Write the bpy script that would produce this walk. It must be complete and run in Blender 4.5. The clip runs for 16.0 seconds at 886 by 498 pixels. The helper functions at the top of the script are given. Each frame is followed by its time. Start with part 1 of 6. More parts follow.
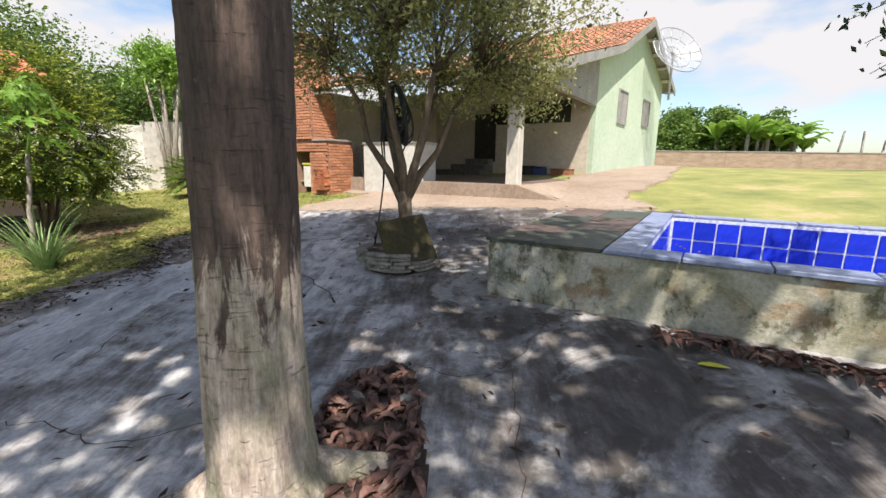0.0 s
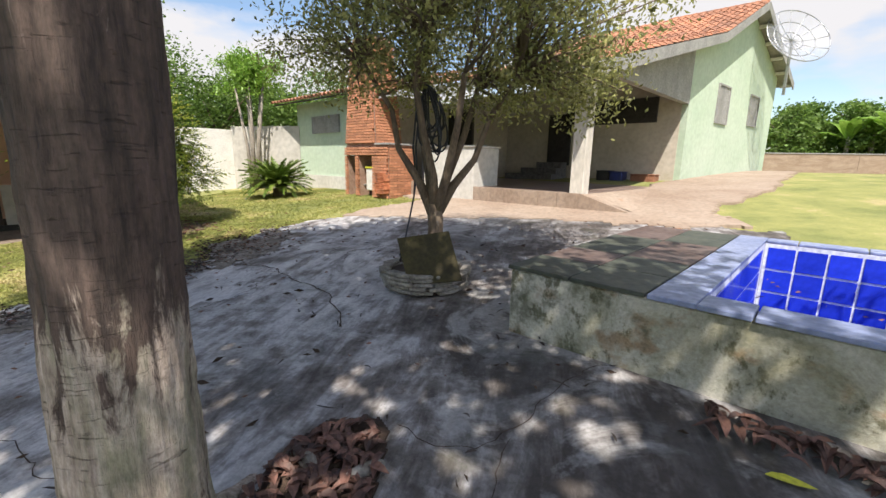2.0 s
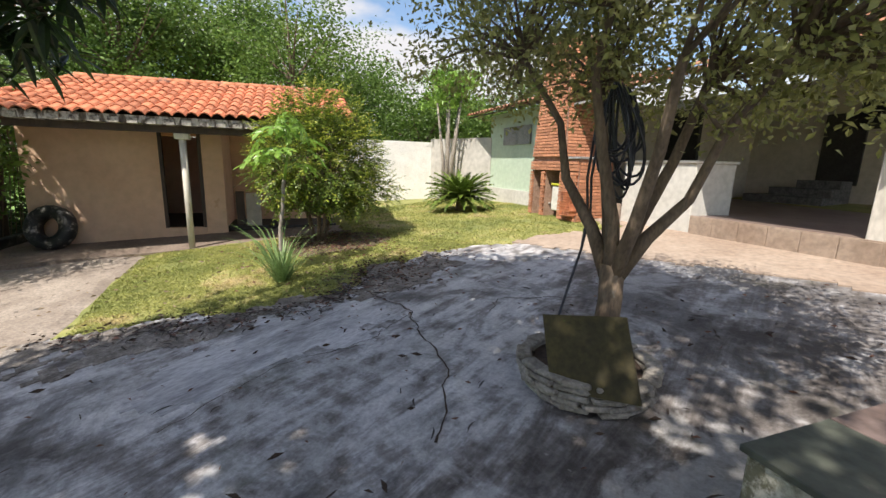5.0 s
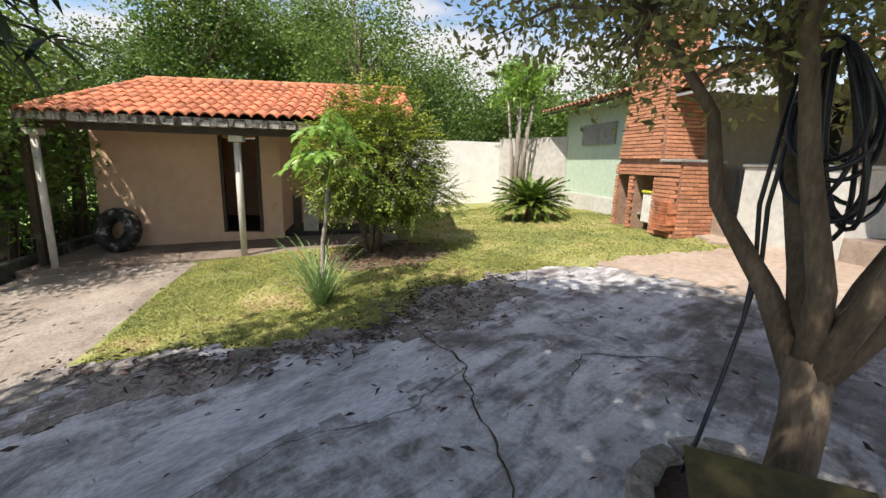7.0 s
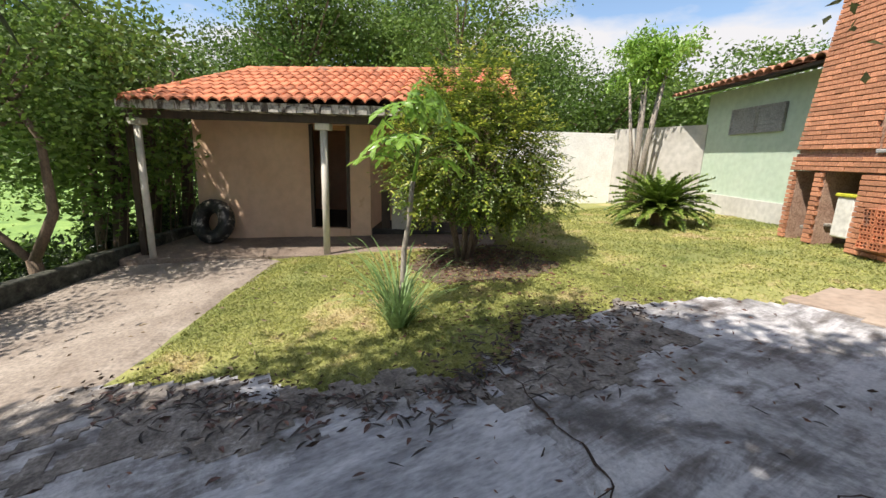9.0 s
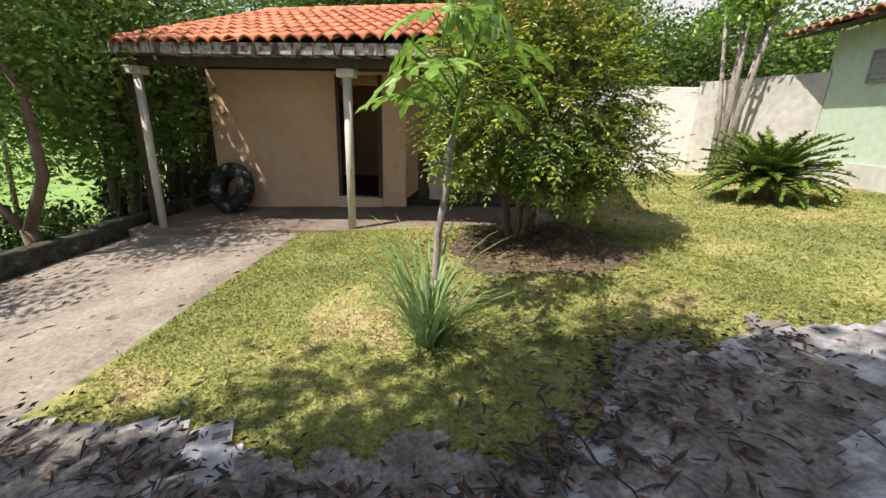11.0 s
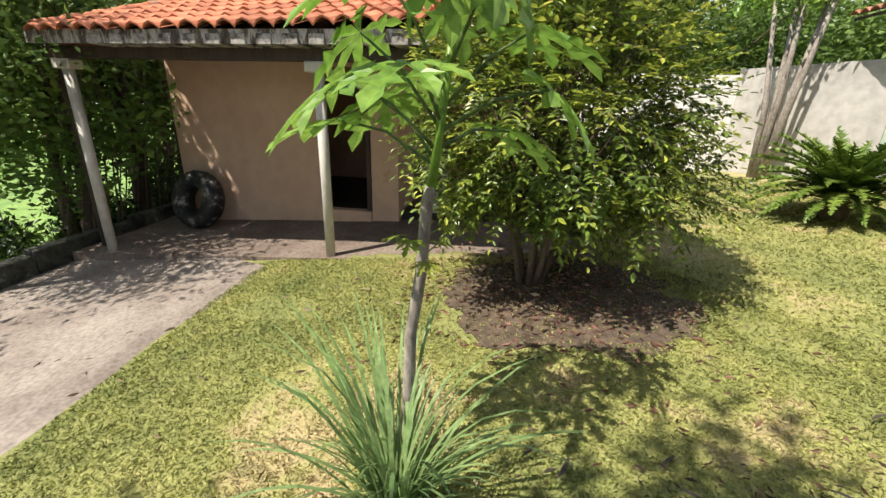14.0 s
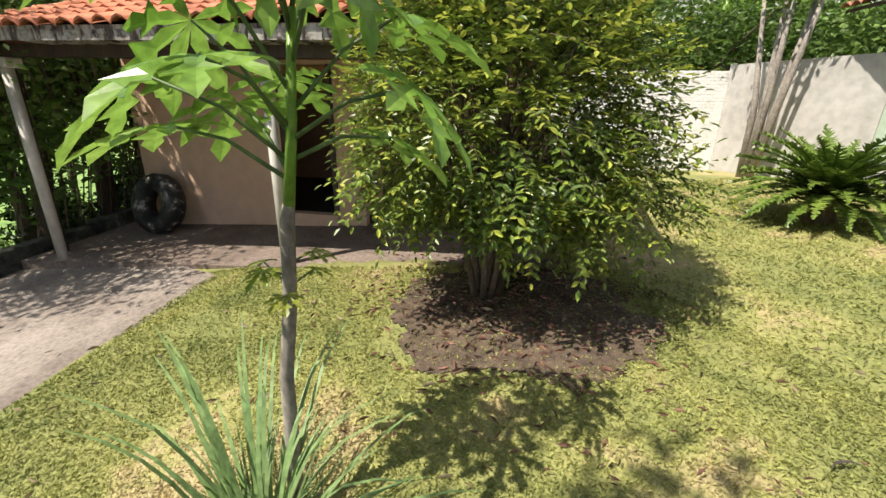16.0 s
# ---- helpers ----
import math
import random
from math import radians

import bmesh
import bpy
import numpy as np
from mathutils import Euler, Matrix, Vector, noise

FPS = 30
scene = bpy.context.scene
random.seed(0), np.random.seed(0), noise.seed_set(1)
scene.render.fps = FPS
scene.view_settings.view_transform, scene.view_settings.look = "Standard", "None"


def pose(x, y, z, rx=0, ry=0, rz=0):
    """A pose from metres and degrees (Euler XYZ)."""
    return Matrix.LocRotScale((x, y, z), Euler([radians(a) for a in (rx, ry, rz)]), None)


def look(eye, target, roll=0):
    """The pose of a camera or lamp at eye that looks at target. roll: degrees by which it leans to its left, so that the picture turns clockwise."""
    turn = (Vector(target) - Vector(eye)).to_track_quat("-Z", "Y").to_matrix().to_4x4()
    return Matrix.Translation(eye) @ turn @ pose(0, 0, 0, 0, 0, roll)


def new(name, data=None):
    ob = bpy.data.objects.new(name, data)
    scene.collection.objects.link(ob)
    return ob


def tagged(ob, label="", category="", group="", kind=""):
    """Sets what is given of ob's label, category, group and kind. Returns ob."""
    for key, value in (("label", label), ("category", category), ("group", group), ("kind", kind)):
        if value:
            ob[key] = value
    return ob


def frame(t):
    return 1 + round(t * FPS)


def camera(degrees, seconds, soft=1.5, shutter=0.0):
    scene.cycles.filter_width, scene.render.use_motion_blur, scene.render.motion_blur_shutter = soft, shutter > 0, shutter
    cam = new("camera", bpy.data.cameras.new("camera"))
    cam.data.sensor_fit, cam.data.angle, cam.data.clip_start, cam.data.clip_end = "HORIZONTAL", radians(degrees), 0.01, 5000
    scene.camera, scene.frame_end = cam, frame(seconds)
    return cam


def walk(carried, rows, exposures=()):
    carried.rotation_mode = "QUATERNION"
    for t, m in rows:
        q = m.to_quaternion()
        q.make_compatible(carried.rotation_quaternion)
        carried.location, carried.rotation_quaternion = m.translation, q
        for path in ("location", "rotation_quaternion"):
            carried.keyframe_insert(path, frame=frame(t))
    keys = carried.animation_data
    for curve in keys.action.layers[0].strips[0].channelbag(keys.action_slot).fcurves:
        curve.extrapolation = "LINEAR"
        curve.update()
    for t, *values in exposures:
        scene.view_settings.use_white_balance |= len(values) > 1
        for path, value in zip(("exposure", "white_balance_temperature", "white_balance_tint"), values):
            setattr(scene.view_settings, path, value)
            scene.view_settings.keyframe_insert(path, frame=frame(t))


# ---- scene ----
cam = camera(93.4, 16.0)
PATH = [
    (0, (0.156, -0.094, 1.5), (0.066, 1.863, 1.099), 0.7),
    (0.5, (0.238, 0.079, 1.55), (0.104, 2.033, 1.145), 0.9),
    (1, (0.344, 0.201, 1.555), (0.131, 2.148, 1.151), 0.9),
    (1.5, (0.497, 0.326, 1.578), (0.177, 2.258, 1.172), 1.1),
    (2, (0.591, 0.452, 1.612), (0.132, 2.356, 1.206), 1.1),
    (2.5, (0.579, 0.734, 1.582), (-0.039, 2.594, 1.182), 1.4),
    (3, (0.554, 0.984, 1.635), (-0.242, 2.776, 1.241), 1.4),
    (3.5, (0.516, 1.187, 1.649), (-0.449, 2.894, 1.254), 1.5),
    (4, (0.5, 1.374, 1.717), (-0.605, 2.994, 1.323), 1.5),
    (6.5, (-0.059, 2.386, 1.867), (-1.482, 3.732, 1.461), 1.8),
    (7, (-0.294, 2.554, 1.886), (-1.784, 3.825, 1.479), 1.7),
    (7.5, (-0.501, 2.707, 1.86), (-2.061, 3.889, 1.452), 1.8),
    (8, (-0.757, 2.888, 1.868), (-2.382, 3.977, 1.456), 1.8),
    (8.5, (-1.019, 3.049, 1.829), (-2.704, 4.043, 1.411), 1.9),
    (9, (-1.351, 3.159, 1.793), (-3.077, 4.07, 1.358), 1.9),
    (9.5, (-1.658, 3.288, 1.742), (-3.412, 4.127, 1.273), 2.0),
    (12, (-2.979, 3.856, 1.624), (-4.75, 4.535, 0.99), 1.5),
    (12.5, (-3.221, 3.905, 1.623), (-4.992, 4.577, 0.982), 1.5),
    (13, (-3.366, 3.965, 1.661), (-5.136, 4.634, 1.013), 1.5),
    (13.5, (-3.452, 4.107, 1.747), (-5.221, 4.772, 1.092), 1.5),
    (14, (-3.514, 4.245, 1.85), (-5.282, 4.912, 1.195), 1.5),
    (14.5, (-3.574, 4.341, 1.923), (-5.342, 5.005, 1.264), 1.4),
    (15, (-3.576, 4.451, 1.913), (-5.345, 5.113, 1.255), 1.3),
    (15.5, (-3.602, 4.611, 1.882), (-5.368, 5.27, 1.214), 1.2),
    (16, (-3.624, 4.77, 1.872), (-5.392, 5.429, 1.208), 1.2),
]
walk(cam, [(t, look(eye, target, roll)) for t, eye, target, roll in PATH])
# ---- world, sun ----
SUN_DIR = Vector((0.11, -0.61, 1.0)).normalized()
world = bpy.data.worlds.new("world")
scene.world = world
world.use_nodes = True
wn, wl = world.node_tree.nodes, world.node_tree.links
wn.clear()
sky = wn.new("ShaderNodeTexSky")
sky.sky_type, sky.sun_disc = "NISHITA", False
sky.sun_elevation = math.asin(SUN_DIR.z)
sky.sun_rotation = math.atan2(SUN_DIR.x, SUN_DIR.y)
bg, wout = wn.new("ShaderNodeBackground"), wn.new("ShaderNodeOutputWorld")
bg.inputs["Strength"].default_value = 0.125
tc, wmap, wns, wramp, wmix = (wn.new(k) for k in ("ShaderNodeTexCoord", "ShaderNodeMapping", "ShaderNodeTexNoise", "ShaderNodeValToRGB", "ShaderNodeMix"))
wmix.data_type = "RGBA"
wmap.inputs["Scale"].default_value = (1.0, 1.0, 2.6)
wmap.inputs["Location"].default_value = (3.1, 1.4, 0.3)
wns.inputs["Scale"].default_value, wns.inputs["Detail"].default_value = 1.9, 10.0
wramp.color_ramp.elements[0].position, wramp.color_ramp.elements[1].position = 0.48, 0.56
wl.new(tc.outputs["Generated"], wmap.inputs["Vector"])
wl.new(wmap.outputs["Vector"], wns.inputs["Vector"])
wl.new(wns.outputs["Fac"], wramp.inputs["Fac"])
wl.new(wramp.outputs["Color"], wmix.inputs["Factor"])
wl.new(sky.outputs["Color"], wmix.inputs["A"])
wmix.inputs["B"].default_value = (4.5, 4.4, 4.5, 1.0)
wl.new(wmix.outputs["Result"], bg.inputs["Color"])
wl.new(bg.outputs["Background"], wout.inputs["Surface"])
sun_lamp = bpy.data.lights.new("sun", "SUN")
sun_lamp.energy, sun_lamp.angle, sun_lamp.color = 5.0, radians(0.6), (1.0, 0.93, 0.83)
sun = new("sun", sun_lamp)
sun.matrix_world = look(tuple(SUN_DIR * 30), (0, 0, 0))
scene.view_settings.exposure = 0.7


# ---- materials ----
def material(name, c1, c2, scale=3.0, bump=0.2, rough=0.8, c3=None, fine=40.0, stretch=(1, 1, 1), bump_d=0.01, metal=0.0,
             stain=0.8, vary=0.0, island=0.0, thin=0.0, spec=0.5, lo=0.36, hi=0.64):
    """Two-scale noise colour with bump; vary: per-object brightness; island: per-leaf brightness; thin: light through leaves."""
    m = bpy.data.materials.new(name)
    m.use_nodes = True
    n, l = m.node_tree.nodes, m.node_tree.links
    b = n["Principled BSDF"]
    b.inputs["Roughness"].default_value, b.inputs["Metallic"].default_value = rough, metal
    b.inputs["Specular IOR Level"].default_value = spec
    co, mp = n.new("ShaderNodeTexCoord"), n.new("ShaderNodeMapping")
    mp.inputs["Scale"].default_value = stretch
    l.new(co.outputs["Object"], mp.inputs["Vector"])
    big, sm = n.new("ShaderNodeTexNoise"), n.new("ShaderNodeTexNoise")
    big.inputs["Scale"].default_value, big.inputs["Detail"].default_value = scale, 8.0
    big.inputs["Roughness"].default_value = 0.7
    sm.inputs["Scale"].default_value, sm.inputs["Detail"].default_value = fine, 6.0
    for q in (big, sm):
        l.new(mp.outputs["Vector"], q.inputs["Vector"])
    r = n.new("ShaderNodeValToRGB")
    r.color_ramp.elements[0].position, r.color_ramp.elements[1].position = lo, hi
    r.color_ramp.elements[0].color, r.color_ramp.elements[1].color = (*c1, 1), (*c2, 1)
    if c3:
        e = r.color_ramp.elements.new(hi + 0.07)
        e.color = (*c3, 1)
    l.new(big.outputs["Fac"], r.inputs["Fac"])
    mx = n.new("ShaderNodeMix")
    mx.data_type, mx.blend_type = "RGBA", "MULTIPLY"
    mx.inputs["Factor"].default_value = stain
    r2 = n.new("ShaderNodeValToRGB")
    r2.color_ramp.elements[0].position, r2.color_ramp.elements[1].position = 0.3, 0.62
    r2.color_ramp.elements[0].color, r2.color_ramp.elements[1].color = (0.55, 0.55, 0.55, 1), (1.08, 1.08, 1.08, 1)
    l.new(sm.outputs["Fac"], r2.inputs["Fac"])
    l.new(r.outputs["Color"], mx.inputs["A"])
    l.new(r2.outputs["Color"], mx.inputs["B"])
    colour = mx.outputs["Result"]
    for amount, kind in ((vary, "ShaderNodeObjectInfo"), (island, "ShaderNodeNewGeometry")):
        if amount:
            src = n.new(kind)
            hs, mr = n.new("ShaderNodeHueSaturation"), n.new("ShaderNodeMapRange")
            l.new(src.outputs["Random" if kind == "ShaderNodeObjectInfo" else "Random Per Island"], mr.inputs["Value"])
            mr.inputs["To Min"].default_value, mr.inputs["To Max"].default_value = 1 - amount, 1 + amount
            l.new(mr.outputs["Result"], hs.inputs["Value"])
            l.new(colour, hs.inputs["Color"])
            colour = hs.outputs["Color"]
    l.new(colour, b.inputs["Base Color"])
    if bump:
        add, bp = n.new("ShaderNodeMath"), n.new("ShaderNodeBump")
        l.new(big.outputs["Fac"], add.inputs[0])
        l.new(sm.outputs["Fac"], add.inputs[1])
        l.new(add.outputs[0], bp.inputs["Height"])
        bp.inputs["Strength"].default_value, bp.inputs["Distance"].default_value = bump, bump_d
        l.new(bp.outputs["Normal"], b.inputs["Normal"])
    if thin:
        tr, ms = n.new("ShaderNodeBsdfTranslucent"), n.new("ShaderNodeMixShader")
        l.new(colour, tr.inputs["Color"])
        ms.inputs[0].default_value = thin
        l.new(b.outputs[0], ms.inputs[1])
        l.new(tr.outputs[0], ms.inputs[2])
        l.new(ms.outputs[0], n["Material Output"].inputs["Surface"])
    return m


def ramp(n, l, src, stops):
    r = n.new("ShaderNodeValToRGB")
    while len(r.color_ramp.elements) < len(stops):
        r.color_ramp.elements.new(0.5)
    for e, (pos, c) in zip(r.color_ramp.elements, stops):
        e.position, e.color = pos, ((c, c, c, 1) if isinstance(c, (int, float)) else (*c, 1))
    l.new(src, r.inputs["Fac"])
    return r.outputs["Color"]


def noise_of(n, l, co, scale, stretch=(1, 1, 1), detail=8.0, rough=0.6, turn=0.0, distort=0.0, shift=(0, 0, 0)):
    mp, q = n.new("ShaderNodeMapping"), n.new("ShaderNodeTexNoise")
    mp.inputs["Scale"].default_value, mp.inputs["Location"].default_value = stretch, shift
    mp.inputs["Rotation"].default_value = (0, 0, turn)
    q.inputs["Scale"].default_value, q.inputs["Detail"].default_value = scale, detail
    q.inputs["Roughness"].default_value, q.inputs["Distortion"].default_value = rough, distort
    l.new(co, mp.inputs["Vector"])
    l.new(mp.outputs["Vector"], q.inputs["Vector"])
    return q.outputs["Fac"]


def mixed(n, l, fac, a, b, mode="MIX"):
    m = n.new("ShaderNodeMix")
    m.data_type, m.blend_type = "RGBA", mode
    for key, v in (("Factor", fac), ("A", a), ("B", b)):
        if isinstance(v, tuple):
            m.inputs[key].default_value = (*v, 1)
        elif isinstance(v, (int, float)):
            m.inputs[key].default_value = v
        else:
            l.new(v, m.inputs[key])
    return m.outputs["Result"]


def calc(n, l, op, a, b):
    m = n.new("ShaderNodeMath")
    m.operation = op
    for k, v in enumerate((a, b)):
        if isinstance(v, (int, float)):
            m.inputs[k].default_value = v
        else:
            l.new(v, m.inputs[k])
    return m.outputs[0]


def blank(name, rough):
    m = bpy.data.materials.new(name)
    m.use_nodes = True
    n, l = m.node_tree.nodes, m.node_tree.links
    n["Principled BSDF"].inputs["Roughness"].default_value = rough
    co = n.new("ShaderNodeTexCoord").outputs["Object"]
    sx = n.new("ShaderNodeSeparateXYZ")
    l.new(co, sx.inputs["Vector"])
    return m, n, l, co, sx


def finish(n, l, colour, height, strength, dist):
    l.new(colour, n["Principled BSDF"].inputs["Base Color"])
    bp = n.new("ShaderNodeBump")
    bp.inputs["Strength"].default_value, bp.inputs["Distance"].default_value = strength, dist
    l.new(height, bp.inputs["Height"])
    l.new(bp.outputs["Normal"], n["Principled BSDF"].inputs["Normal"])


def yard_material():
    """Worn screed: a dark mossy coat, broomed pale streaks where it has worn away, white lime blotches."""
    m, n, l, co, sx = blank("yard_concrete", 0.72)
    fine = noise_of(n, l, co, 34, detail=6, rough=0.7)
    mid = noise_of(n, l, co, 5.0, (1, 1, 1), 7, 0.65)
    patch = noise_of(n, l, co, 0.9, (1.0, 0.75, 1), 6, 0.62, distort=0.6)
    streak = noise_of(n, l, co, 1.9, (1.9, 0.50, 1), 9, 0.70, turn=0.16, distort=1.1)
    broom = noise_of(n, l, co, 14, (2.2, 0.16, 1), 4, 0.6, turn=0.16)
    worn = calc(n, l, "MULTIPLY", calc(n, l, "SUBTRACT", -0.6, sx.outputs["X"]), 0.05)       # the western part is more worn
    wc = n.new("ShaderNodeClamp")
    wc.inputs["Min"].default_value, wc.inputs["Max"].default_value = -0.07, 0.05
    l.new(worn, wc.inputs["Value"])
    a = calc(n, l, "ADD", calc(n, l, "MULTIPLY", streak, 0.5), calc(n, l, "MULTIPLY", patch, 0.5))
    a = calc(n, l, "ADD", calc(n, l, "ADD", a, calc(n, l, "MULTIPLY", wc.outputs[0], 0.75)), calc(n, l, "MULTIPLY", calc(n, l, "SUBTRACT", broom, 0.5), 0.10))
    a = calc(n, l, "ADD", a, calc(n, l, "MULTIPLY", calc(n, l, "SUBTRACT", mid, 0.5), 0.42))
    colour = ramp(n, l, a, [(0.38, (0.064, 0.053, 0.048)), (0.46, (0.160, 0.142, 0.135)), (0.515, (0.265, 0.248, 0.246)), (0.575, (0.46, 0.445, 0.455)), (0.68, (0.64, 0.62, 0.61))])
    colour = mixed(n, l, 0.75, colour, ramp(n, l, fine, [(0.3, 0.62), (0.62, 1.1)]), "MULTIPLY")
    pale = ramp(n, l, calc(n, l, "ADD", noise_of(n, l, co, 1.1, detail=8, rough=0.65, distort=0.8, shift=(2, 3, 0)), calc(n, l, "MULTIPLY", mid, 0.16)), [(0.60, 0.0), (0.66, 0.6)])
    colour = mixed(n, l, pale, colour, mixed(n, l, 0.7, (0.46, 0.45, 0.45), ramp(n, l, fine, [(0.3, 0.55), (0.62, 1.05)]), "MULTIPLY"))
    dark = ramp(n, l, calc(n, l, "ADD", noise_of(n, l, co, 0.8, detail=8, rough=0.7, distort=0.5, shift=(7, 1, 0)), calc(n, l, "MULTIPLY", mid, 0.25)), [(0.65, 0.0), (0.73, 0.65)])
    colour = mixed(n, l, dark, colour, (0.045, 0.040, 0.038))
    lime = ramp(n, l, noise_of(n, l, co, 9, detail=5, rough=0.6, shift=(4, 2, 0)), [(0.66, 0.0), (0.72, 0.55)])
    colour = mixed(n, l, lime, colour, (0.42, 0.40, 0.38))
    moss = ramp(n, l, noise_of(n, l, co, 1.5, detail=7, rough=0.7, shift=(9, 5, 0)), [(0.56, 0.0), (0.66, 0.5)])
    colour = mixed(n, l, moss, colour, (0.060, 0.058, 0.036))
    h = calc(n, l, "ADD", calc(n, l, "ADD", a, calc(n, l, "MULTIPLY", fine, 0.25)), calc(n, l, "MULTIPLY", mid, 0.5))
    finish(n, l, colour, h, 0.8, 0.03)
    return m


def bark_material():
    """Smooth trunk: fine upright grain, thin level wrinkles, green algae, dark brown stains; crown shade is painted in
    as more dark higher up.
    """
    m, n, l, co, sx = blank("mottled_bark", 0.88)
    grain = noise_of(n, l, co, 26, (1, 1, 0.12), 7, 0.7)
    wrinkle = noise_of(n, l, co, 4.0, (2.2, 2.2, 20), 6, 0.65, distort=0.8)
    speck = noise_of(n, l, co, 60, (1, 1, 0.5), 4, 0.7)
    run = noise_of(n, l, co, 4.2, (1.5, 1.5, 0.30), 9, 0.72, distort=0.8)
    alga = noise_of(n, l, co, 3.0, (1.6, 1.6, 0.4), 8, 0.7, shift=(3, 7, 1))
    colour = ramp(n, l, grain, [(0.3, (0.17, 0.13, 0.105)), (0.46, (0.36, 0.29, 0.24)), (0.62, (0.52, 0.44, 0.375))])
    colour = mixed(n, l, ramp(n, l, alga, [(0.46, 0.0), (0.6, 0.75)]), colour, (0.17, 0.175, 0.105))
    # crown shade put into the colour: dark runs spread above 1.05 m
    up = calc(n, l, "MULTIPLY", calc(n, l, "SUBTRACT", sx.outputs["Z"], 1.05), 0.40)
    crown_shade = n.new("ShaderNodeClamp")
    crown_shade.inputs["Min"].default_value, crown_shade.inputs["Max"].default_value = -0.10, 0.16
    l.new(up, crown_shade.inputs["Value"])
    dark = ramp(n, l, calc(n, l, "ADD", run, crown_shade.outputs[0]), [(0.49, 0.0), (0.55, 0.94)])
    colour = mixed(n, l, dark, colour, ramp(n, l, grain, [(0.35, (0.026, 0.017, 0.015)), (0.65, (0.10, 0.062, 0.050))]))
    colour = mixed(n, l, ramp(n, l, wrinkle, [(0.30, 0.6), (0.36, 0.0)]), colour, (0.07, 0.05, 0.04))
    colour = mixed(n, l, 0.8, colour, ramp(n, l, speck, [(0.3, 0.6), (0.62, 1.12)]), "MULTIPLY")
    h = calc(n, l, "ADD", calc(n, l, "ADD", grain, calc(n, l, "MULTIPLY", ramp(n, l, wrinkle, [(0.28, 0.0), (0.40, 1.0)]), 0.5)), calc(n, l, "MULTIPLY", speck, 0.3))
    finish(n, l, colour, h, 1.0, 0.012)
    return m


def wall_material():
    """Old cement render: pale grey ground, olive and black moss creeping down from the top and up from the foot, ochre scabs."""
    m, n, l, co, sx = blank("mossy_render", 0.92)
    big = noise_of(n, l, co, 2.4, (1, 1, 0.8), 9, 0.7, distort=0.5)
    mossn = noise_of(n, l, co, 6.5, (1, 1, 0.75), 9, 0.72)
    fine = noise_of(n, l, co, 45, detail=5, rough=0.7)
    och = noise_of(n, l, co, 2.1, (1, 1, 1.4), 7, 0.6, shift=(5, 1, 2))
    colour = ramp(n, l, big, [(0.36, (0.27, 0.255, 0.17)), (0.5, (0.44, 0.42, 0.335)), (0.64, (0.60, 0.57, 0.49))])
    colour = mixed(n, l, ramp(n, l, och, [(0.57, 0.0), (0.64, 0.7)]), colour, (0.27, 0.16, 0.075))
    colour = mixed(n, l, ramp(n, l, mossn, [(0.54, 0.0), (0.61, 0.8)]), colour, (0.085, 0.08, 0.034))
    west = calc(n, l, "ADD", noise_of(n, l, co, 3.5, detail=8, rough=0.7, shift=(1, 8, 3)), calc(n, l, "MULTIPLY", calc(n, l, "SUBTRACT", 1.0, sx.outputs["X"]), 0.11))
    colour = mixed(n, l, ramp(n, l, west, [(0.54, 0.0), (0.64, 0.7)]), colour, (0.085, 0.088, 0.05))
    colour = mixed(n, l, 0.7, colour, ramp(n, l, fine, [(0.3, 0.6), (0.62, 1.1)]), "MULTIPLY")
    finish(n, l, colour, calc(n, l, "ADD", calc(n, l, "ADD", big, mossn), calc(n, l, "MULTIPLY", fine, 0.3)), 0.8, 0.014)
    return m


M_GRASS = material("grass_ground", (0.165, 0.19, 0.055), (0.31, 0.305, 0.10), 0.8, 0.6, 0.95, (0.42, 0.34, 0.17), 60, bump_d=0.03, lo=0.36, hi=0.56)
M_BLADE = material("grass_blade", (0.19, 0.225, 0.055), (0.38, 0.385, 0.115), 0.8, 0, 0.7, (0.50, 0.41, 0.20), 20, island=0.3, thin=0.3, lo=0.36, hi=0.56)
M_YARD = yard_material()
M_PALE = material("pale_concrete", (0.275, 0.20, 0.15), (0.365, 0.29, 0.23), 0.8, 0.3, 0.9, (0.30, 0.17, 0.105), 14, stain=0.55)
M_DRIVE = material("drive_concrete", (0.20, 0.16, 0.13), (0.33, 0.28, 0.235), 1.4, 0.3, 0.85, None, 30)
M_MOSSD = material("black_moss", (0.02, 0.02, 0.016), (0.09, 0.09, 0.065), 4, 0.5, 0.95, (0.25, 0.24, 0.2), 20, lo=0.4, hi=0.6)
M_FARW = material("old_brick_wall", (0.26, 0.18, 0.13), (0.38, 0.29, 0.22), 1.5, 0.4, 0.95, (0.44, 0.38, 0.32), 20, (1, 1, 3))
M_DIRT = material("red_earth", (0.20, 0.085, 0.045), (0.36, 0.20, 0.12), 3, 0.5, 0.95, None, 50)
M_MOSSW = wall_material()
M_CEMENT = material("grey_cement", (0.25, 0.245, 0.24), (0.36, 0.35, 0.34), 2.2, 0.3, 0.85, None, 30)
M_SLATE = material("platform_tile", (0.045, 0.055, 0.045), (0.085, 0.09, 0.07), 2.0, 0.2, 0.6, (0.15, 0.12, 0.11), 18)
M_SLATE2 = material("platform_tile_brown", (0.10, 0.065, 0.055), (0.16, 0.12, 0.11), 2.0, 0.2, 0.6, None, 18)
M_COPE = material("coping_blue", (0.18, 0.22, 0.38), (0.28, 0.32, 0.48), 3, 0.1, 0.45, None, 20)
M_BLUE = material("pool_tile", (0.012, 0.03, 0.42), (0.02, 0.045, 0.55), 4, 0.05, 0.12, None, 20, stain=0.4, vary=0.2)
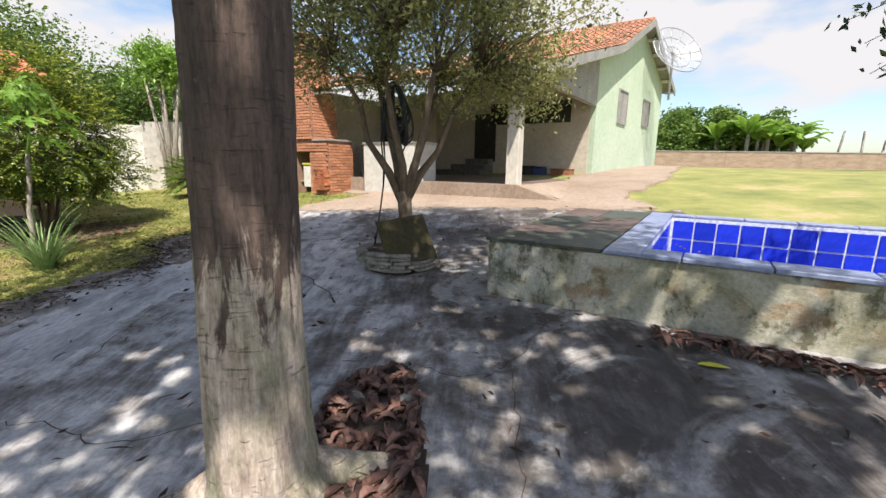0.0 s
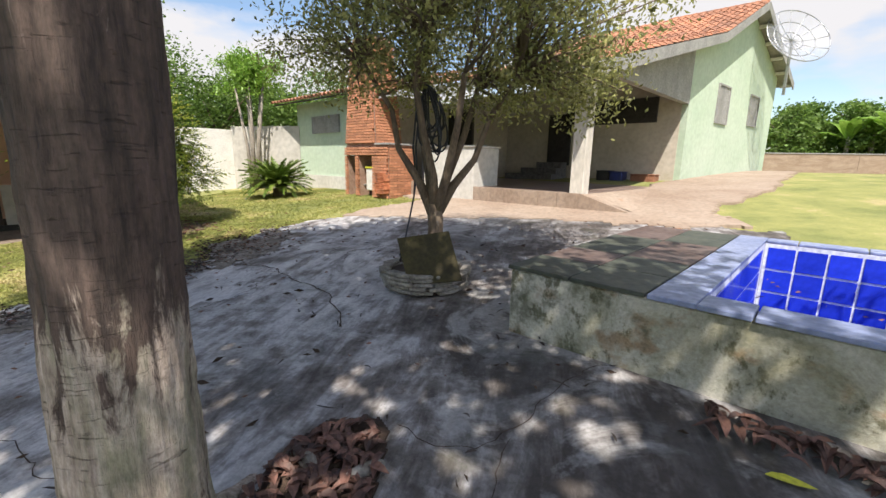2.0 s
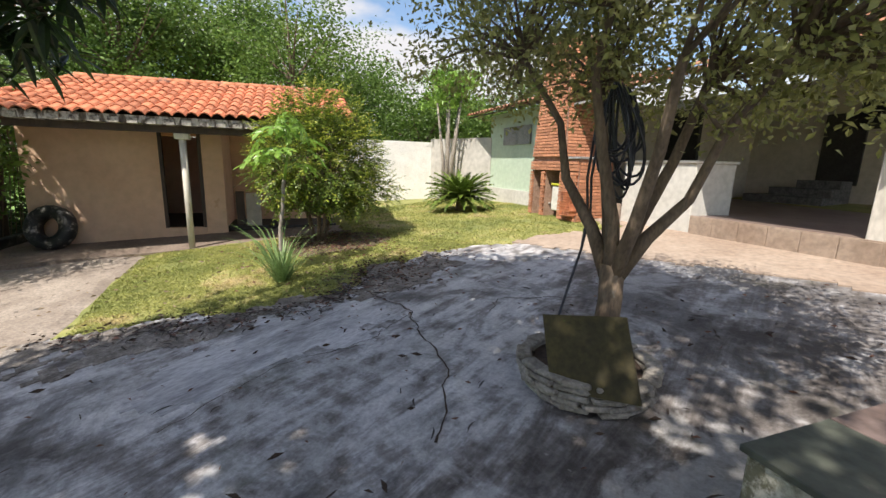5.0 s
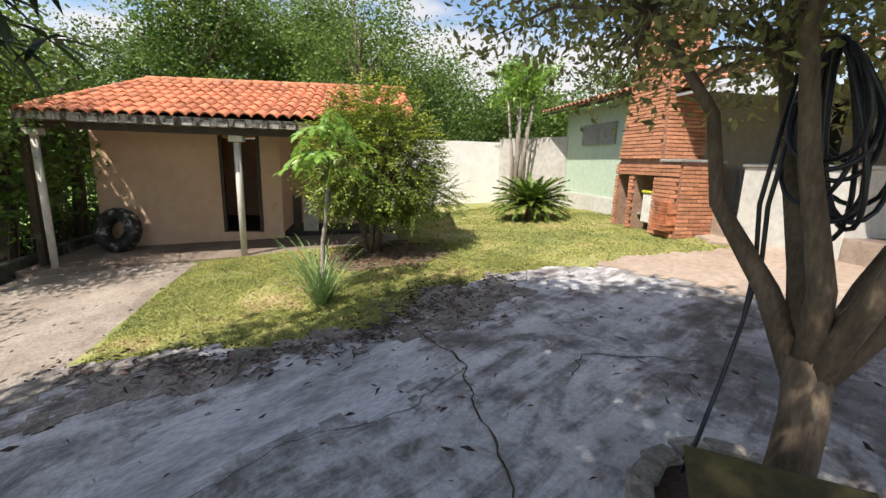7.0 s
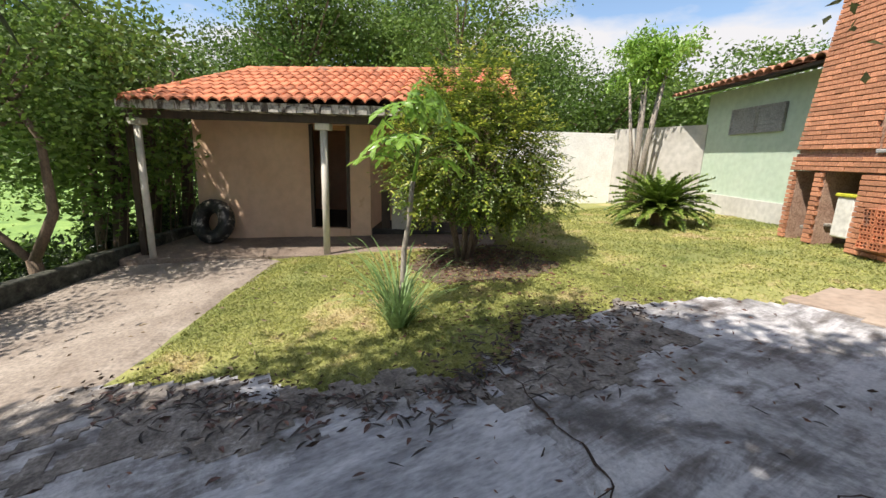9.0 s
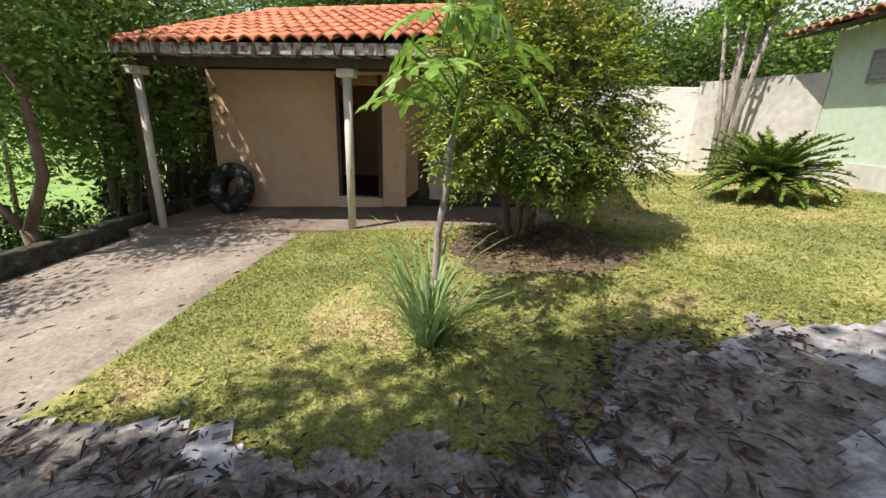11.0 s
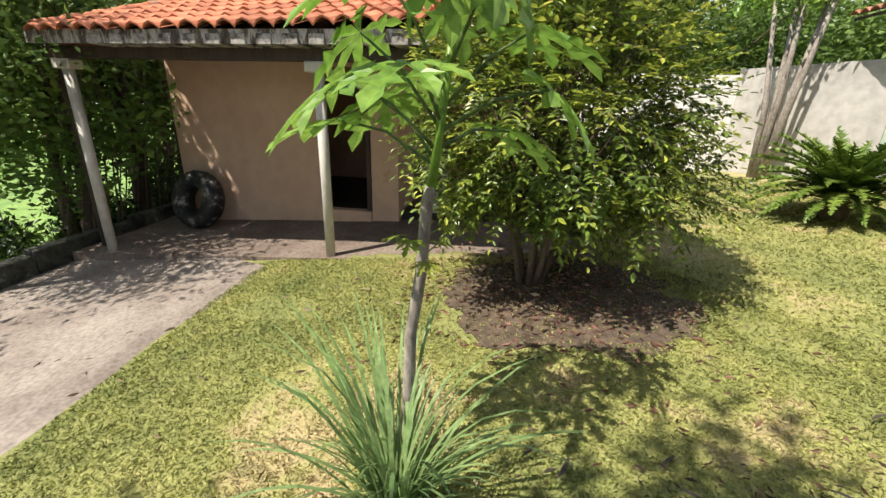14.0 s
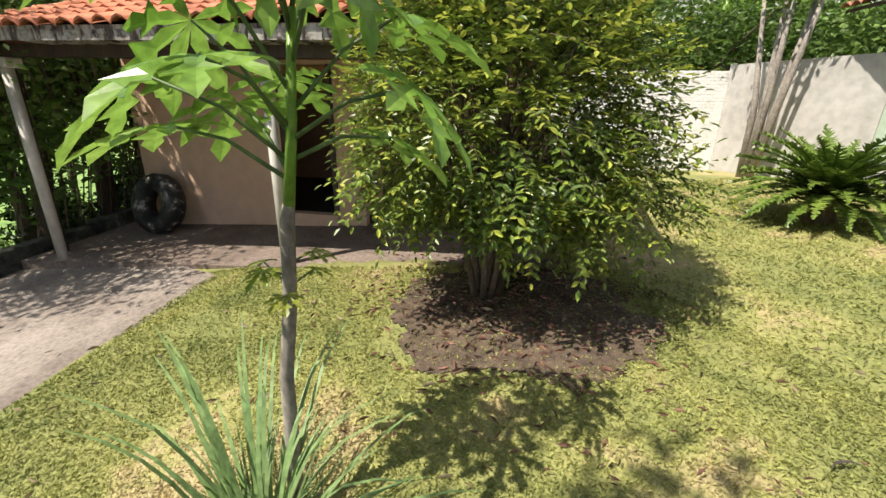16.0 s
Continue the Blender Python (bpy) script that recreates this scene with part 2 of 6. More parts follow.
M_GROUT = material("grout", (0.55, 0.58, 0.68), (0.68, 0.70, 0.78), 8, 0.1, 0.8, None, 30)
M_MINT = material("mint_paint", (0.43, 0.53, 0.41), (0.50, 0.58, 0.47), 0.8, 0.05, 0.8, None, 8, stain=0.25)
M_WHITE = material("white_paint", (0.62, 0.60, 0.55), (0.74, 0.72, 0.68), 1.2, 0.15, 0.8, None, 14, stain=0.5)
M_CREAM = material("cream_wall", (0.44, 0.38, 0.31), (0.52, 0.47, 0.40), 1.2, 0.05, 0.85, None, 8, stain=0.3)
M_PEACH = material("peach_wall", (0.62, 0.40, 0.27), (0.70, 0.49, 0.35), 0.9, 0.04, 0.85, (0.55, 0.33, 0.2), 6, stain=0.2)
M_TANK = material("limewash", (0.50, 0.48, 0.44), (0.60, 0.58, 0.54), 0.9, 0.15, 0.9, (0.44, 0.41, 0.37), 10, stain=0.35)
M_BRICKW = material("limewashed_brick", (0.80, 0.77, 0.73), (0.90, 0.88, 0.85), 2.5, 0.3, 0.9, None, 25, vary=0.1, stain=0.3)
M_BRICK = material("red_brick", (0.34, 0.13, 0.065), (0.50, 0.23, 0.13), 6, 0.4, 0.9, (0.24, 0.12, 0.08), 40, vary=0.25)
M_MORTAR = material("mortar", (0.28, 0.16, 0.11), (0.40, 0.27, 0.20), 5, 0.4, 0.95, None, 40)
M_TILE = material("clay_tile", (0.42, 0.135, 0.065), (0.58, 0.22, 0.11), 2.4, 0.2, 0.85, (0.26, 0.13, 0.09), 14, vary=0.25, stain=0.7, lo=0.36, hi=0.56)
M_TILEOLD = material("old_clay_tile", (0.24, 0.12, 0.08), (0.46, 0.20, 0.11), 1.0, 0.3, 0.9, (0.56, 0.28, 0.17), 20, island=0.2)
M_BEAM = material("weathered_board", (0.04, 0.03, 0.025), (0.14, 0.11, 0.09), 3.5, 0.3, 0.85, (0.50, 0.46, 0.42), 20, (3, 3, 1), lo=0.36, hi=0.47)
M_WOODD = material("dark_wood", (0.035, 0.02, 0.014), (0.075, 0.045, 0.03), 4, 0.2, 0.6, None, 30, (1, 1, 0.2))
M_POST = material("painted_post", (0.52, 0.48, 0.42), (0.66, 0.62, 0.56), 1.6, 0.15, 0.7, (0.40, 0.36, 0.31), 18, (1, 1, 0.4), stain=0.45)
M_BARK = bark_material()
M_BARK2 = material("grey_brown_bark", (0.10, 0.068, 0.045), (0.20, 0.145, 0.10), 6, 0.6, 0.9, (0.30, 0.26, 0.21), 60, (1, 1, 0.35))
M_BARKP = material("pale_bark", (0.20, 0.17, 0.14), (0.34, 0.30, 0.25), 5, 0.3, 0.85, None, 40, (1, 1, 0.5))
M_LEAF1 = material("olive_leaf", (0.21, 0.22, 0.06), (0.44, 0.43, 0.17), 3, 0, 0.42, (0.50, 0.47, 0.26), 30, island=0.5, thin=0.5)
M_LEAF2 = material("green_leaf", (0.06, 0.12, 0.018), (0.13, 0.21, 0.035), 2.5, 0, 0.4, None, 30, island=0.4, thin=0.35)
M_SHRUB = material("shrub_leaf", (0.095, 0.16, 0.022), (0.22, 0.285, 0.042), 1.6, 0, 0.34, (0.42, 0.36, 0.08), 30, island=0.5, thin=0.3)
M_SHRUBTIP = material("young_shrub_leaf", (0.34, 0.42, 0.05), (0.54, 0.54, 0.10), 1.6, 0, 0.4, (0.50, 0.38, 0.10), 30, island=0.3, thin=0.4)
M_LEAFY = material("yellow_green_leaf", (0.22, 0.32, 0.03), (0.42, 0.42, 0.05), 2.5, 0, 0.4, (0.5, 0.25, 0.06), 30, island=0.3, thin=0.45)
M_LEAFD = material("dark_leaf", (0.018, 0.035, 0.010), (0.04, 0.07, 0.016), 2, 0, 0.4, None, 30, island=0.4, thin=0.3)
M_LEAFP = material("papaya_leaf", (0.17, 0.33, 0.04), (0.32, 0.49, 0.09), 3, 0.1, 0.35, None, 25, island=0.15, thin=0.4)
M_LEMON = material("lemongrass_blade", (0.13, 0.22, 0.07), (0.26, 0.36, 0.14), 3, 0, 0.5, None, 25, island=0.3, thin=0.35)
M_FAR = material("distant_leaf", (0.085, 0.17, 0.03), (0.21, 0.31, 0.06), 0.45, 0, 0.6, (0.30, 0.38, 0.09), 4, island=0.35, thin=0.4)
M_DRY = material("dry_leaf", (0.10, 0.045, 0.03), (0.24, 0.12, 0.08), 8, 0.2, 0.7, None, 40, island=0.5)
M_SCREED = material("pale_screed", (0.24, 0.232, 0.24), (0.50, 0.49, 0.505), 2.2, 0.5, 0.8, (0.52, 0.51, 0.52), 26, (1.5, 0.55, 1), 0.015, stain=0.7, lo=0.38, hi=0.58)
# drive concrete again, darkened so the porch shade is in the colour
M_DRIVE_SHADE = material("shaded_drive_concrete", (0.15, 0.11, 0.085), (0.25, 0.195, 0.155), 1.4, 0.25, 0.85, None, 24)
M_EARTH = material("earth_on_concrete", (0.11, 0.093, 0.08), (0.25, 0.22, 0.195), 5, 0.8, 0.95, (0.38, 0.35, 0.32), 40, lo=0.36, hi=0.58)
M_PODS = material("dark_pod", (0.022, 0.017, 0.015), (0.075, 0.055, 0.045), 8, 0.2, 0.7, None, 30, island=0.5)
M_DRYRED = material("curled_dry_leaf", (0.06, 0.028, 0.022), (0.18, 0.09, 0.066), 9, 0.2, 0.6, (0.30, 0.19, 0.15), 40, island=0.55)
M_FLOORV = material("veranda_floor_paint", (0.15, 0.105, 0.09), (0.24, 0.18, 0.155), 1.2, 0.05, 0.45, None, 14, stain=0.4)
M_DEAD = material("pale_dry_leaf", (0.28, 0.20, 0.12), (0.42, 0.33, 0.22), 8, 0.2, 0.7, None, 40, island=0.3)
M_YELLOW = material("yellow_leaf", (0.45, 0.45, 0.03), (0.60, 0.58, 0.06), 8, 0.1, 0.5, None, 40)
M_HOSE = material("black_hose", (0.010, 0.011, 0.018), (0.022, 0.022, 0.03), 6, 0.1, 0.35, None, 40)
M_BOARD = material("mossy_board", (0.035, 0.028, 0.010), (0.07, 0.055, 0.016), 4, 0.2, 0.8, (0.09, 0.11, 0.015), 30)
M_STONE = material("rough_stone", (0.17, 0.15, 0.125), (0.38, 0.35, 0.31), 6, 0.8, 0.9, None, 40, vary=0.2)
M_DKSTONE = material("dark_stone", (0.07, 0.068, 0.066), (0.17, 0.16, 0.155), 9, 0.5, 0.85, None, 30)
M_SOIL = material("dark_soil", (0.035, 0.022, 0.015), (0.08, 0.05, 0.035), 9, 0.8, 0.95, None, 60)
M_CYC = material("cycad_leaf", (0.10, 0.17, 0.025), (0.21, 0.29, 0.05), 2.0, 0, 0.35, None, 30, island=0.35, thin=0.2)
M_SOILB = material("brown_soil", (0.055, 0.038, 0.026), (0.15, 0.105, 0.07), 7, 0.8, 0.95, (0.24, 0.18, 0.12), 50)
M_RUBBER = material("tyre_rubber", (0.014, 0.014, 0.015), (0.04, 0.036, 0.033), 3.2, 0.2, 0.6, (0.42, 0.38, 0.33), 30, lo=0.50, hi=0.57)
# near-black: shade of unlit insides put into the colour; one crate shares it
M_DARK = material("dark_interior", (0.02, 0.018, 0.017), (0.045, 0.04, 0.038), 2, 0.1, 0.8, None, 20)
M_GREYPL = material("grey_plaster", (0.40, 0.375, 0.34), (0.50, 0.475, 0.44), 0.7, 0.15, 0.9, (0.34, 0.31, 0.28), 7, stain=0.4)
M_RAFTER = material("worn_painted_timber", (0.05, 0.04, 0.035), (0.34, 0.31, 0.28), 7, 0.3, 0.85, (0.44, 0.41, 0.37), 25, lo=0.40, hi=0.50)
M_MEADOW = material("meadow_ground", (0.13, 0.23, 0.05), (0.24, 0.36, 0.08), 0.5, 0.5, 0.95, (0.30, 0.38, 0.12), 12, bump_d=0.05)
M_METAL = material("galvanised_wire", (0.35, 0.36, 0.38), (0.5, 0.5, 0.52), 10, 0.05, 0.4, None, 40, metal=0.8)
M_BLUEPL = material("blue_plastic", (0.02, 0.03, 0.12), (0.03, 0.045, 0.18), 6, 0.05, 0.4, None, 40)
M_TERRA = material("terracotta", (0.22, 0.09, 0.05), (0.34, 0.15, 0.09), 6, 0.3, 0.85, None, 40)
M_GLASS = bpy.data.materials.new("dark_glass")
M_GLASS.use_nodes = True
_g = M_GLASS.node_tree.nodes["Principled BSDF"]
_g.inputs["Base Color"].default_value, _g.inputs["Roughness"].default_value = (0.03, 0.035, 0.04, 1), 0.08


# ---- shape helpers ----
def mesh_object(name, verts, faces, mat, parent=None, label="", smooth=False, kind=""):
    me = bpy.data.meshes.new(name)
    me.from_pydata([tuple(map(float, v)) for v in verts], [], faces)
    me.materials.append(mat)
    if smooth:
        me.polygons.foreach_set("use_smooth", [True] * len(me.polygons))
    ob = new(name, me)
    ob.parent = parent
    return tagged(ob, label=label, kind=kind)


def part(name, bm, mat, parent=None, label="", smooth=False, kind=""):
    me = bpy.data.meshes.new(name)
    bmesh.ops.recalc_face_normals(bm, faces=bm.faces)
    bm.to_mesh(me)
    bm.free()
    me.materials.append(mat)
    if smooth:
        me.polygons.foreach_set("use_smooth", [True] * len(me.polygons))
    ob = new(name, me)
    ob.parent = parent
    return tagged(ob, label=label, kind=kind)


def thing(name, label, category, group="", kind=""):
    return tagged(new(name), label, category, group, kind)


def box(bm, lo, hi, m=None, bevel=0.0):
    """A box between two corners, turned by m."""
    c = [(a + b) / 2 for a, b in zip(lo, hi)]
    s = [abs(b - a) for a, b in zip(lo, hi)]
    mat = Matrix.Translation(c) @ Matrix.Diagonal((*s, 1))
    r = bmesh.ops.create_cube(bm, size=1, matrix=(m or Matrix()) @ mat)
    if bevel:
        edges = list({e for v in r["verts"] for e in v.link_edges})
        bmesh.ops.bevel(bm, geom=edges, offset=bevel, segments=1, affect="EDGES")


def block(name, lo, hi, mat, parent=None, m=None, bevel=0.0, label="", kind=""):
    bm = bmesh.new()
    box(bm, lo, hi, m, bevel)
    return part(name, bm, mat, parent, label, kind=kind)


def tube(bm, pts, radii, sides=8, wob=0.0, rng=random):
    """A tapered tube along points."""
    rings = []
    pts = [Vector(p) for p in pts]
    for i, p in enumerate(pts):
        d = (pts[min(i + 1, len(pts) - 1)] - pts[max(i - 1, 0)]).normalized()
        u = d.orthogonal().normalized() if i == 0 else (u - d * u.dot(d)).normalized()
        w = d.cross(u)
        ring = []
        for k in range(sides):
            a = 2 * math.pi * k / sides
            r = radii[i] * (1 + (rng.uniform(-wob, wob) if wob else 0))
            ring.append(bm.verts.new(p + (u * math.cos(a) + w * math.sin(a)) * r))
        rings.append(ring)
    for a, b in zip(rings, rings[1:]):
        for k in range(sides):
            bm.faces.new((a[k], a[(k + 1) % sides], b[(k + 1) % sides], b[k]))
    bm.faces.new(rings[0][::-1])
    bm.faces.new(rings[-1])


def cylinder(bm, p, r, h, sides=16, top=None, m=None):
    bmesh.ops.create_cone(bm, cap_ends=True, segments=sides, radius1=r, radius2=r if top is None else top, depth=h,
                          matrix=(m or Matrix()) @ Matrix.Translation((p[0], p[1], p[2] + h / 2)))


def leaf_cloud(name, centres, size, mat, parent=None, label="", seed=1, slim=0.45, droop=0.0, flat=0.0, kind=""):
    """Many small folded leaves, a diamond with a crease each."""
    rs = np.random.RandomState(seed)
    n = len(centres)
    d = rs.normal(size=(n, 3))
    d[:, 2] = d[:, 2] * (1 - flat) - droop
    d /= np.linalg.norm(d, axis=1)[:, None]
    r = rs.normal(size=(n, 3))
    r[:, 2] *= 1 - flat
    s = np.cross(d, r)
    s /= np.linalg.norm(s, axis=1)[:, None] + 1e-9
    up = np.cross(s, d)
    L = size * rs.uniform(0.6, 1.25, n)[:, None]
    v = np.empty((n, 4, 3))
    v[:, 0] = centres - d * L / 2
    v[:, 1] = centres + s * L * slim / 2 + up * L * 0.09
    v[:, 2] = centres + d * L / 2
    v[:, 3] = centres - s * L * slim / 2 + up * L * 0.09
    me = bpy.data.meshes.new(name)
    idx = np.arange(n)[:, None] * 4
    tris = np.concatenate([idx + [0, 1, 2], idx + [0, 2, 3]], axis=1).reshape(-1, 3)
    me.vertices.add(n * 4)
    me.vertices.foreach_set("co", v.reshape(-1).astype(np.float32))
    me.loops.add(len(tris) * 3)
    me.loops.foreach_set("vertex_index", tris.reshape(-1).astype(np.int32))
    me.polygons.add(len(tris))
    me.polygons.foreach_set("loop_start", np.arange(0, len(tris) * 3, 3, dtype=np.int32))
    me.update(calc_edges=True)
    me.materials.append(mat)
    ob = new(name, me)
    ob.parent = parent
    return tagged(ob, label=label, kind=kind)


def crown_points(centre, radii, clumps, per, spread, seed, hollow=0.55, thick=1.0):
    """Points gathered in clumps through the outer part of an ellipsoid."""
    rs = np.random.RandomState(seed)
    d = rs.normal(size=(clumps, 3))
    d /= np.linalg.norm(d, axis=1)[:, None]
    rad = hollow + (1 - hollow) * rs.uniform(0, 1, clumps) ** 0.7
    c = np.array(centre) + d * rad[:, None] * np.array(radii) * rs.uniform(0.8, 1.12, (clumps, 1))
    p = np.repeat(c, per, axis=0) + rs.normal(size=(clumps * per, 3)) * np.array((spread, spread, spread * thick))
    return p, c


# ---- plan ----
HU, HV = Vector((0.4924, 0.8704, 0)), Vector((0.8704, -0.4924, 0))
HO, SO = Vector((1.13, 8.6, 0)), Vector((-8.41, 4.65, 0))


def frame_of(origin, ex, ey):
    m = Matrix.Identity(4)
    for i, e in enumerate((ex, ey, Vector((0, 0, 1)))):
        for k in range(3):
            m[k][i] = e[k]
    return Matrix.Translation(origin) @ m


HM = frame_of(HO, HV, HU)      # x along the front to the right, y to the back
SM = frame_of(SO, HU, -HV)     # shed: x along its front, y to its back


def ground_z(x, y):
    cx, cy = min(max(x, -12.0), 14.0), min(max(y, -2.0), 20.0)
    z = (-0.014244 + 0.071764 * cx + 0.103666 * cy + 0.002749 * cx * cx + -0.004625 * cx * cy + -0.002024 * cy * cy
         + -0.000262 * cx * cx * cy + 0.000171 * cx * cy * cy)
    s = (x - SO.x) * HU.x + (y - SO.y) * HU.y
    r = -(x - SO.x) * HV.x - (y - SO.y) * HV.y
    fall = max(0.0, -s - 3.75)
    if r > -14:
        z -= min(0.9 * min(fall, 1.2) + 0.22 * fall, 6.0) if fall > 0 else 0
    return z


def on(x, y, dz=0.0):
    return Vector((x, y, ground_z(x, y) + dz))


def hp(a, b, z=0.0):
    return HM @ Vector((a, b, z))


def sp(s, r, z=0.0):
    return SM @ Vector((s, r, z))


def inside(poly, x, y):
    c = False
    j = len(poly) - 1
    for i in range(len(poly)):
        (xi, yi), (xj, yj) = poly[i], poly[j]
        if (yi > y) != (yj > y) and x < (xj - xi) * (y - yi) / (yj - yi) + xi:
            c = not c
        j = i
    return c


def axis_steps(lo, hi, fine_lo, fine_hi, fine, coarse):
    out, x = [], lo
    while x < hi:
        out.append(x)
        x += fine if fine_lo <= x < fine_hi else max(fine, min(coarse, 0.25 * (fine_lo - x if x < fine_lo else x - fine_hi) + fine)) 
    return out + [hi]


def in_basin(x, y, grow=0.0):
    dx, dy = x - HO.x, y - HO.y
    a, b = dx * HV.x + dy * HV.y, dx * HU.x + dy * HU.y
    return 2.95 - grow < a < 9.4 and -4.66 - grow < b < -1.95 + grow


def under_porch(x, y):
    s, r = (x - SO.x) * HU.x + (y - SO.y) * HU.y, -(x - SO.x) * HV.x - (y - SO.y) * HV.y
    return -3.3 < s < 2.9 and 0.18 < r < 4.4


def build_ground():
    xs, ys = axis_steps(-400, 500, -16, 12, 0.2, 40), axis_steps(-300, 600, -4, 22, 0.2, 40)
    v = [(x, y, ground_z(x, y) - (2.0 if in_basin(x, y) else 0.35 if under_porch(x, y) else 0.0)) for y in ys for x in xs]
    w = len(xs)
    f = [(j * w + i, j * w + i + 1, (j + 1) * w + i + 1, (j + 1) * w + i) for j in range(len(ys) - 1) for i in range(w - 1)]
    g_ = mesh_object("ground", v, f, M_GRASS, None, "lawn of short patchy green and yellow grass", True, "structure")
    g_.data.materials.append(M_MEADOW)                 # rank meadow past the low wall
    for p_ in g_.data.polygons:
        c_ = p_.center
        if (c_.x - SO.x) * HU.x + (c_.y - SO.y) * HU.y < -3.8:
            p_.material_index = 1


def sheet(name, poly, lift, mat, label, cell=0.1, edge=0.12, kind="structure", seed=3):
    """A thin slab over the ground with a ragged outline."""
    xs, ys = [p[0] for p in poly], [p[1] for p in poly]
    nx, ny = int((max(xs) - min(xs) + 1) / cell), int((max(ys) - min(ys) + 1) / cell)
    x0, y0 = min(xs) - 0.5, min(ys) - 0.5
    keep, v, f = {}, [], []

    def vert(i, j):
        if (i, j) not in keep:
            x, y = x0 + i * cell, y0 + j * cell
            keep[i, j] = len(v)
            v.append((x, y, ground_z(x, y) + lift + 0.006 * noise.noise(Vector((x, y, 0)))))
        return keep[i, j]
    for i in range(nx):
        for j in range(ny):
            x, y = x0 + (i + 0.5) * cell, y0 + (j + 0.5) * cell
            q = noise.noise_vector(Vector((x * 1.7 + seed, y * 1.7, 0))) * edge * 1.6 + noise.noise_vector(Vector((x * 7, y * 7, seed))) * edge * 0.6
            if inside(poly, x + q.x, y + q.y) and not in_basin(x, y, 0.1):
                f.append((vert(i, j), vert(i + 1, j), vert(i + 1, j + 1), vert(i, j + 1)))
    rim = {}
    for q in f:
        for k in range(4):
            e = (q[k], q[(k + 1) % 4])
            if e[::-1] in rim:
                del rim[e[::-1]]
            else:
                rim[e] = 1
    low = {}
    for a, b in list(rim):
        for c in (a, b):
            if c not in low:
                low[c] = len(v)
                v.append((v[c][0], v[c][1], v[c][2] - 0.1))
        f.append((b, a, low[a], low[b]))
    return mesh_object(name, v, f, mat, None, label, False, kind)


# ---- ground and paving ----
build_ground()
YARD = [(-5.3, 1.7), (-5.15, 2.25), (-4.75, 3.05), (-4.32, 3.4), (-3.5, 4.67), (-3.75, 5.05), (-4.05, 5.45), (-3.9, 6.0), (-3.95, 6.7), (-3.4, 7.5),
        (-2.7, 8.4), (-1.9, 9.9), (-0.8, 9.7), (1.2, 8.55), (2.4, 7.4), (3.6, 6.7), (3.2, 5.6), (9, 2.3), (9, -9), (-9, -9), (-9, -4)]
sheet("yard_pavement", YARD, 0.03, M_YARD, "dark mossy worn concrete yard", cell=0.055)
EARTH = [(-5.2, 1.9), (-4.95, 2.5), (-4.6, 3.1), (-4.2, 3.5), (-3.6, 4.5), (-3.8, 5.1), (-4.1, 5.5), (-3.95, 6.1), (-3.95, 6.6), (-3.5, 6.5), (-3.1, 5.9), (-3.0, 5.2), (-3.3, 4.8), (-3.45, 4.1), (-3.7, 3.4), (-4.0, 2.8), (-4.4, 2.1), (-4.6, 1.5)]
sheet("earth_ground", EARTH, 0.0385, M_EARTH, "dark earth and decayed leaves washed onto the concrete", cell=0.04, edge=0.32, seed=8)
SLAB = [(-3.72, 4.72), (-3.1, 4.74), (-2.55, 4.55), (-2.45, 4.0), (-2.66, 3.3), (-2.6, 2.5), (-3.0, 2.3), (-3.25, 2.9), (-3.35, 3.5), (-3.6, 4.2)]
sheet("screed_pavement", SLAB, 0.034, M_SCREED, "smoother paler broomed concrete screed", cell=0.04, edge=0.22)
# same concrete past the shade edge, given its own paler sunlit colour
PALE = [(-3.3, 7.9), (-2.1, 9.9), (-3.6, 10.9), (-3.2, 11.3), (1.0, 8.9), (1.5, 9.4), (4.3, 14.2), (8.6, 21.2), (10.4, 20.4), (5.6, 11.6), (3.3, 8.3), (3.4, 7.1), (2.5, 6.9), (0.8, 7.6), (-2.0, 7.7)]
sheet("pale_pavement", PALE, 0.045, M_PALE, "concrete path with reddish dust, sunlit paleness put into its colour")
DRIVE = [tuple(sp(s, r).xy) for s, r in ((-3.6, 0.1), (-1.3, 0.1), (-0.75, -0.3), (-0.62, -2.5), (-0.4, -4.0), (-0.9, -9), (-3.6, -9))]
dv, df = [], []
for i in range(46):
    r = 0.1 - i * 0.2
    edge = -0.55 + 0.10 * noise.noise(Vector((r * 1.3, 2, 0))) + 0.04 * noise.noise(Vector((r * 6, 5, 0))) + (-0.5 if r > -0.2 else 0) + (0.07 * (-r - 2) if -4 < r < -2 else 0.14 if r <= -4 else 0)
    for k in range(13):
        s = -3.6 + (edge + 3.6) * k / 12
        q = sp(s, r)
        dv.append(on(q.x, q.y, 0.035 if k < 12 else -0.03))
for i in range(45):
    for k in range(12):
        a = i * 13 + k
        df.append((a, a + 1, a + 14, a + 13))
mesh_object("drive_pavement", dv, df, M_DRIVE, None, "pale worn concrete driveway", False, "structure")
sheet("red_earth_ground", [tuple(hp(a, b).xy) for a, b in ((1.8, -1.9), (1.9, -0.9), (3, -1.1), (12, -1.5), (12, -2.1))], 0.05, M_DIRT, "strip of bare reddish earth beside the pool")


# ---- house ----
FL = 1.09
house = thing("house", "mint green house with clay tile roof and deep veranda", "house")
GA = math.atan2(0.85, 8.0)     # the gable wall stands slightly out of square
GM = HM @ Matrix.Translation((0.1, 0, 0)) @ Matrix.Translation((0, 6.4, 0)) @ Matrix.Rotation(-GA, 4, "Z") @ Matrix.Translation((0, -6.4, 0))
GL0, GL1, GTOP, GAPEX = 6.4, 15.2, 6.8, 10.9


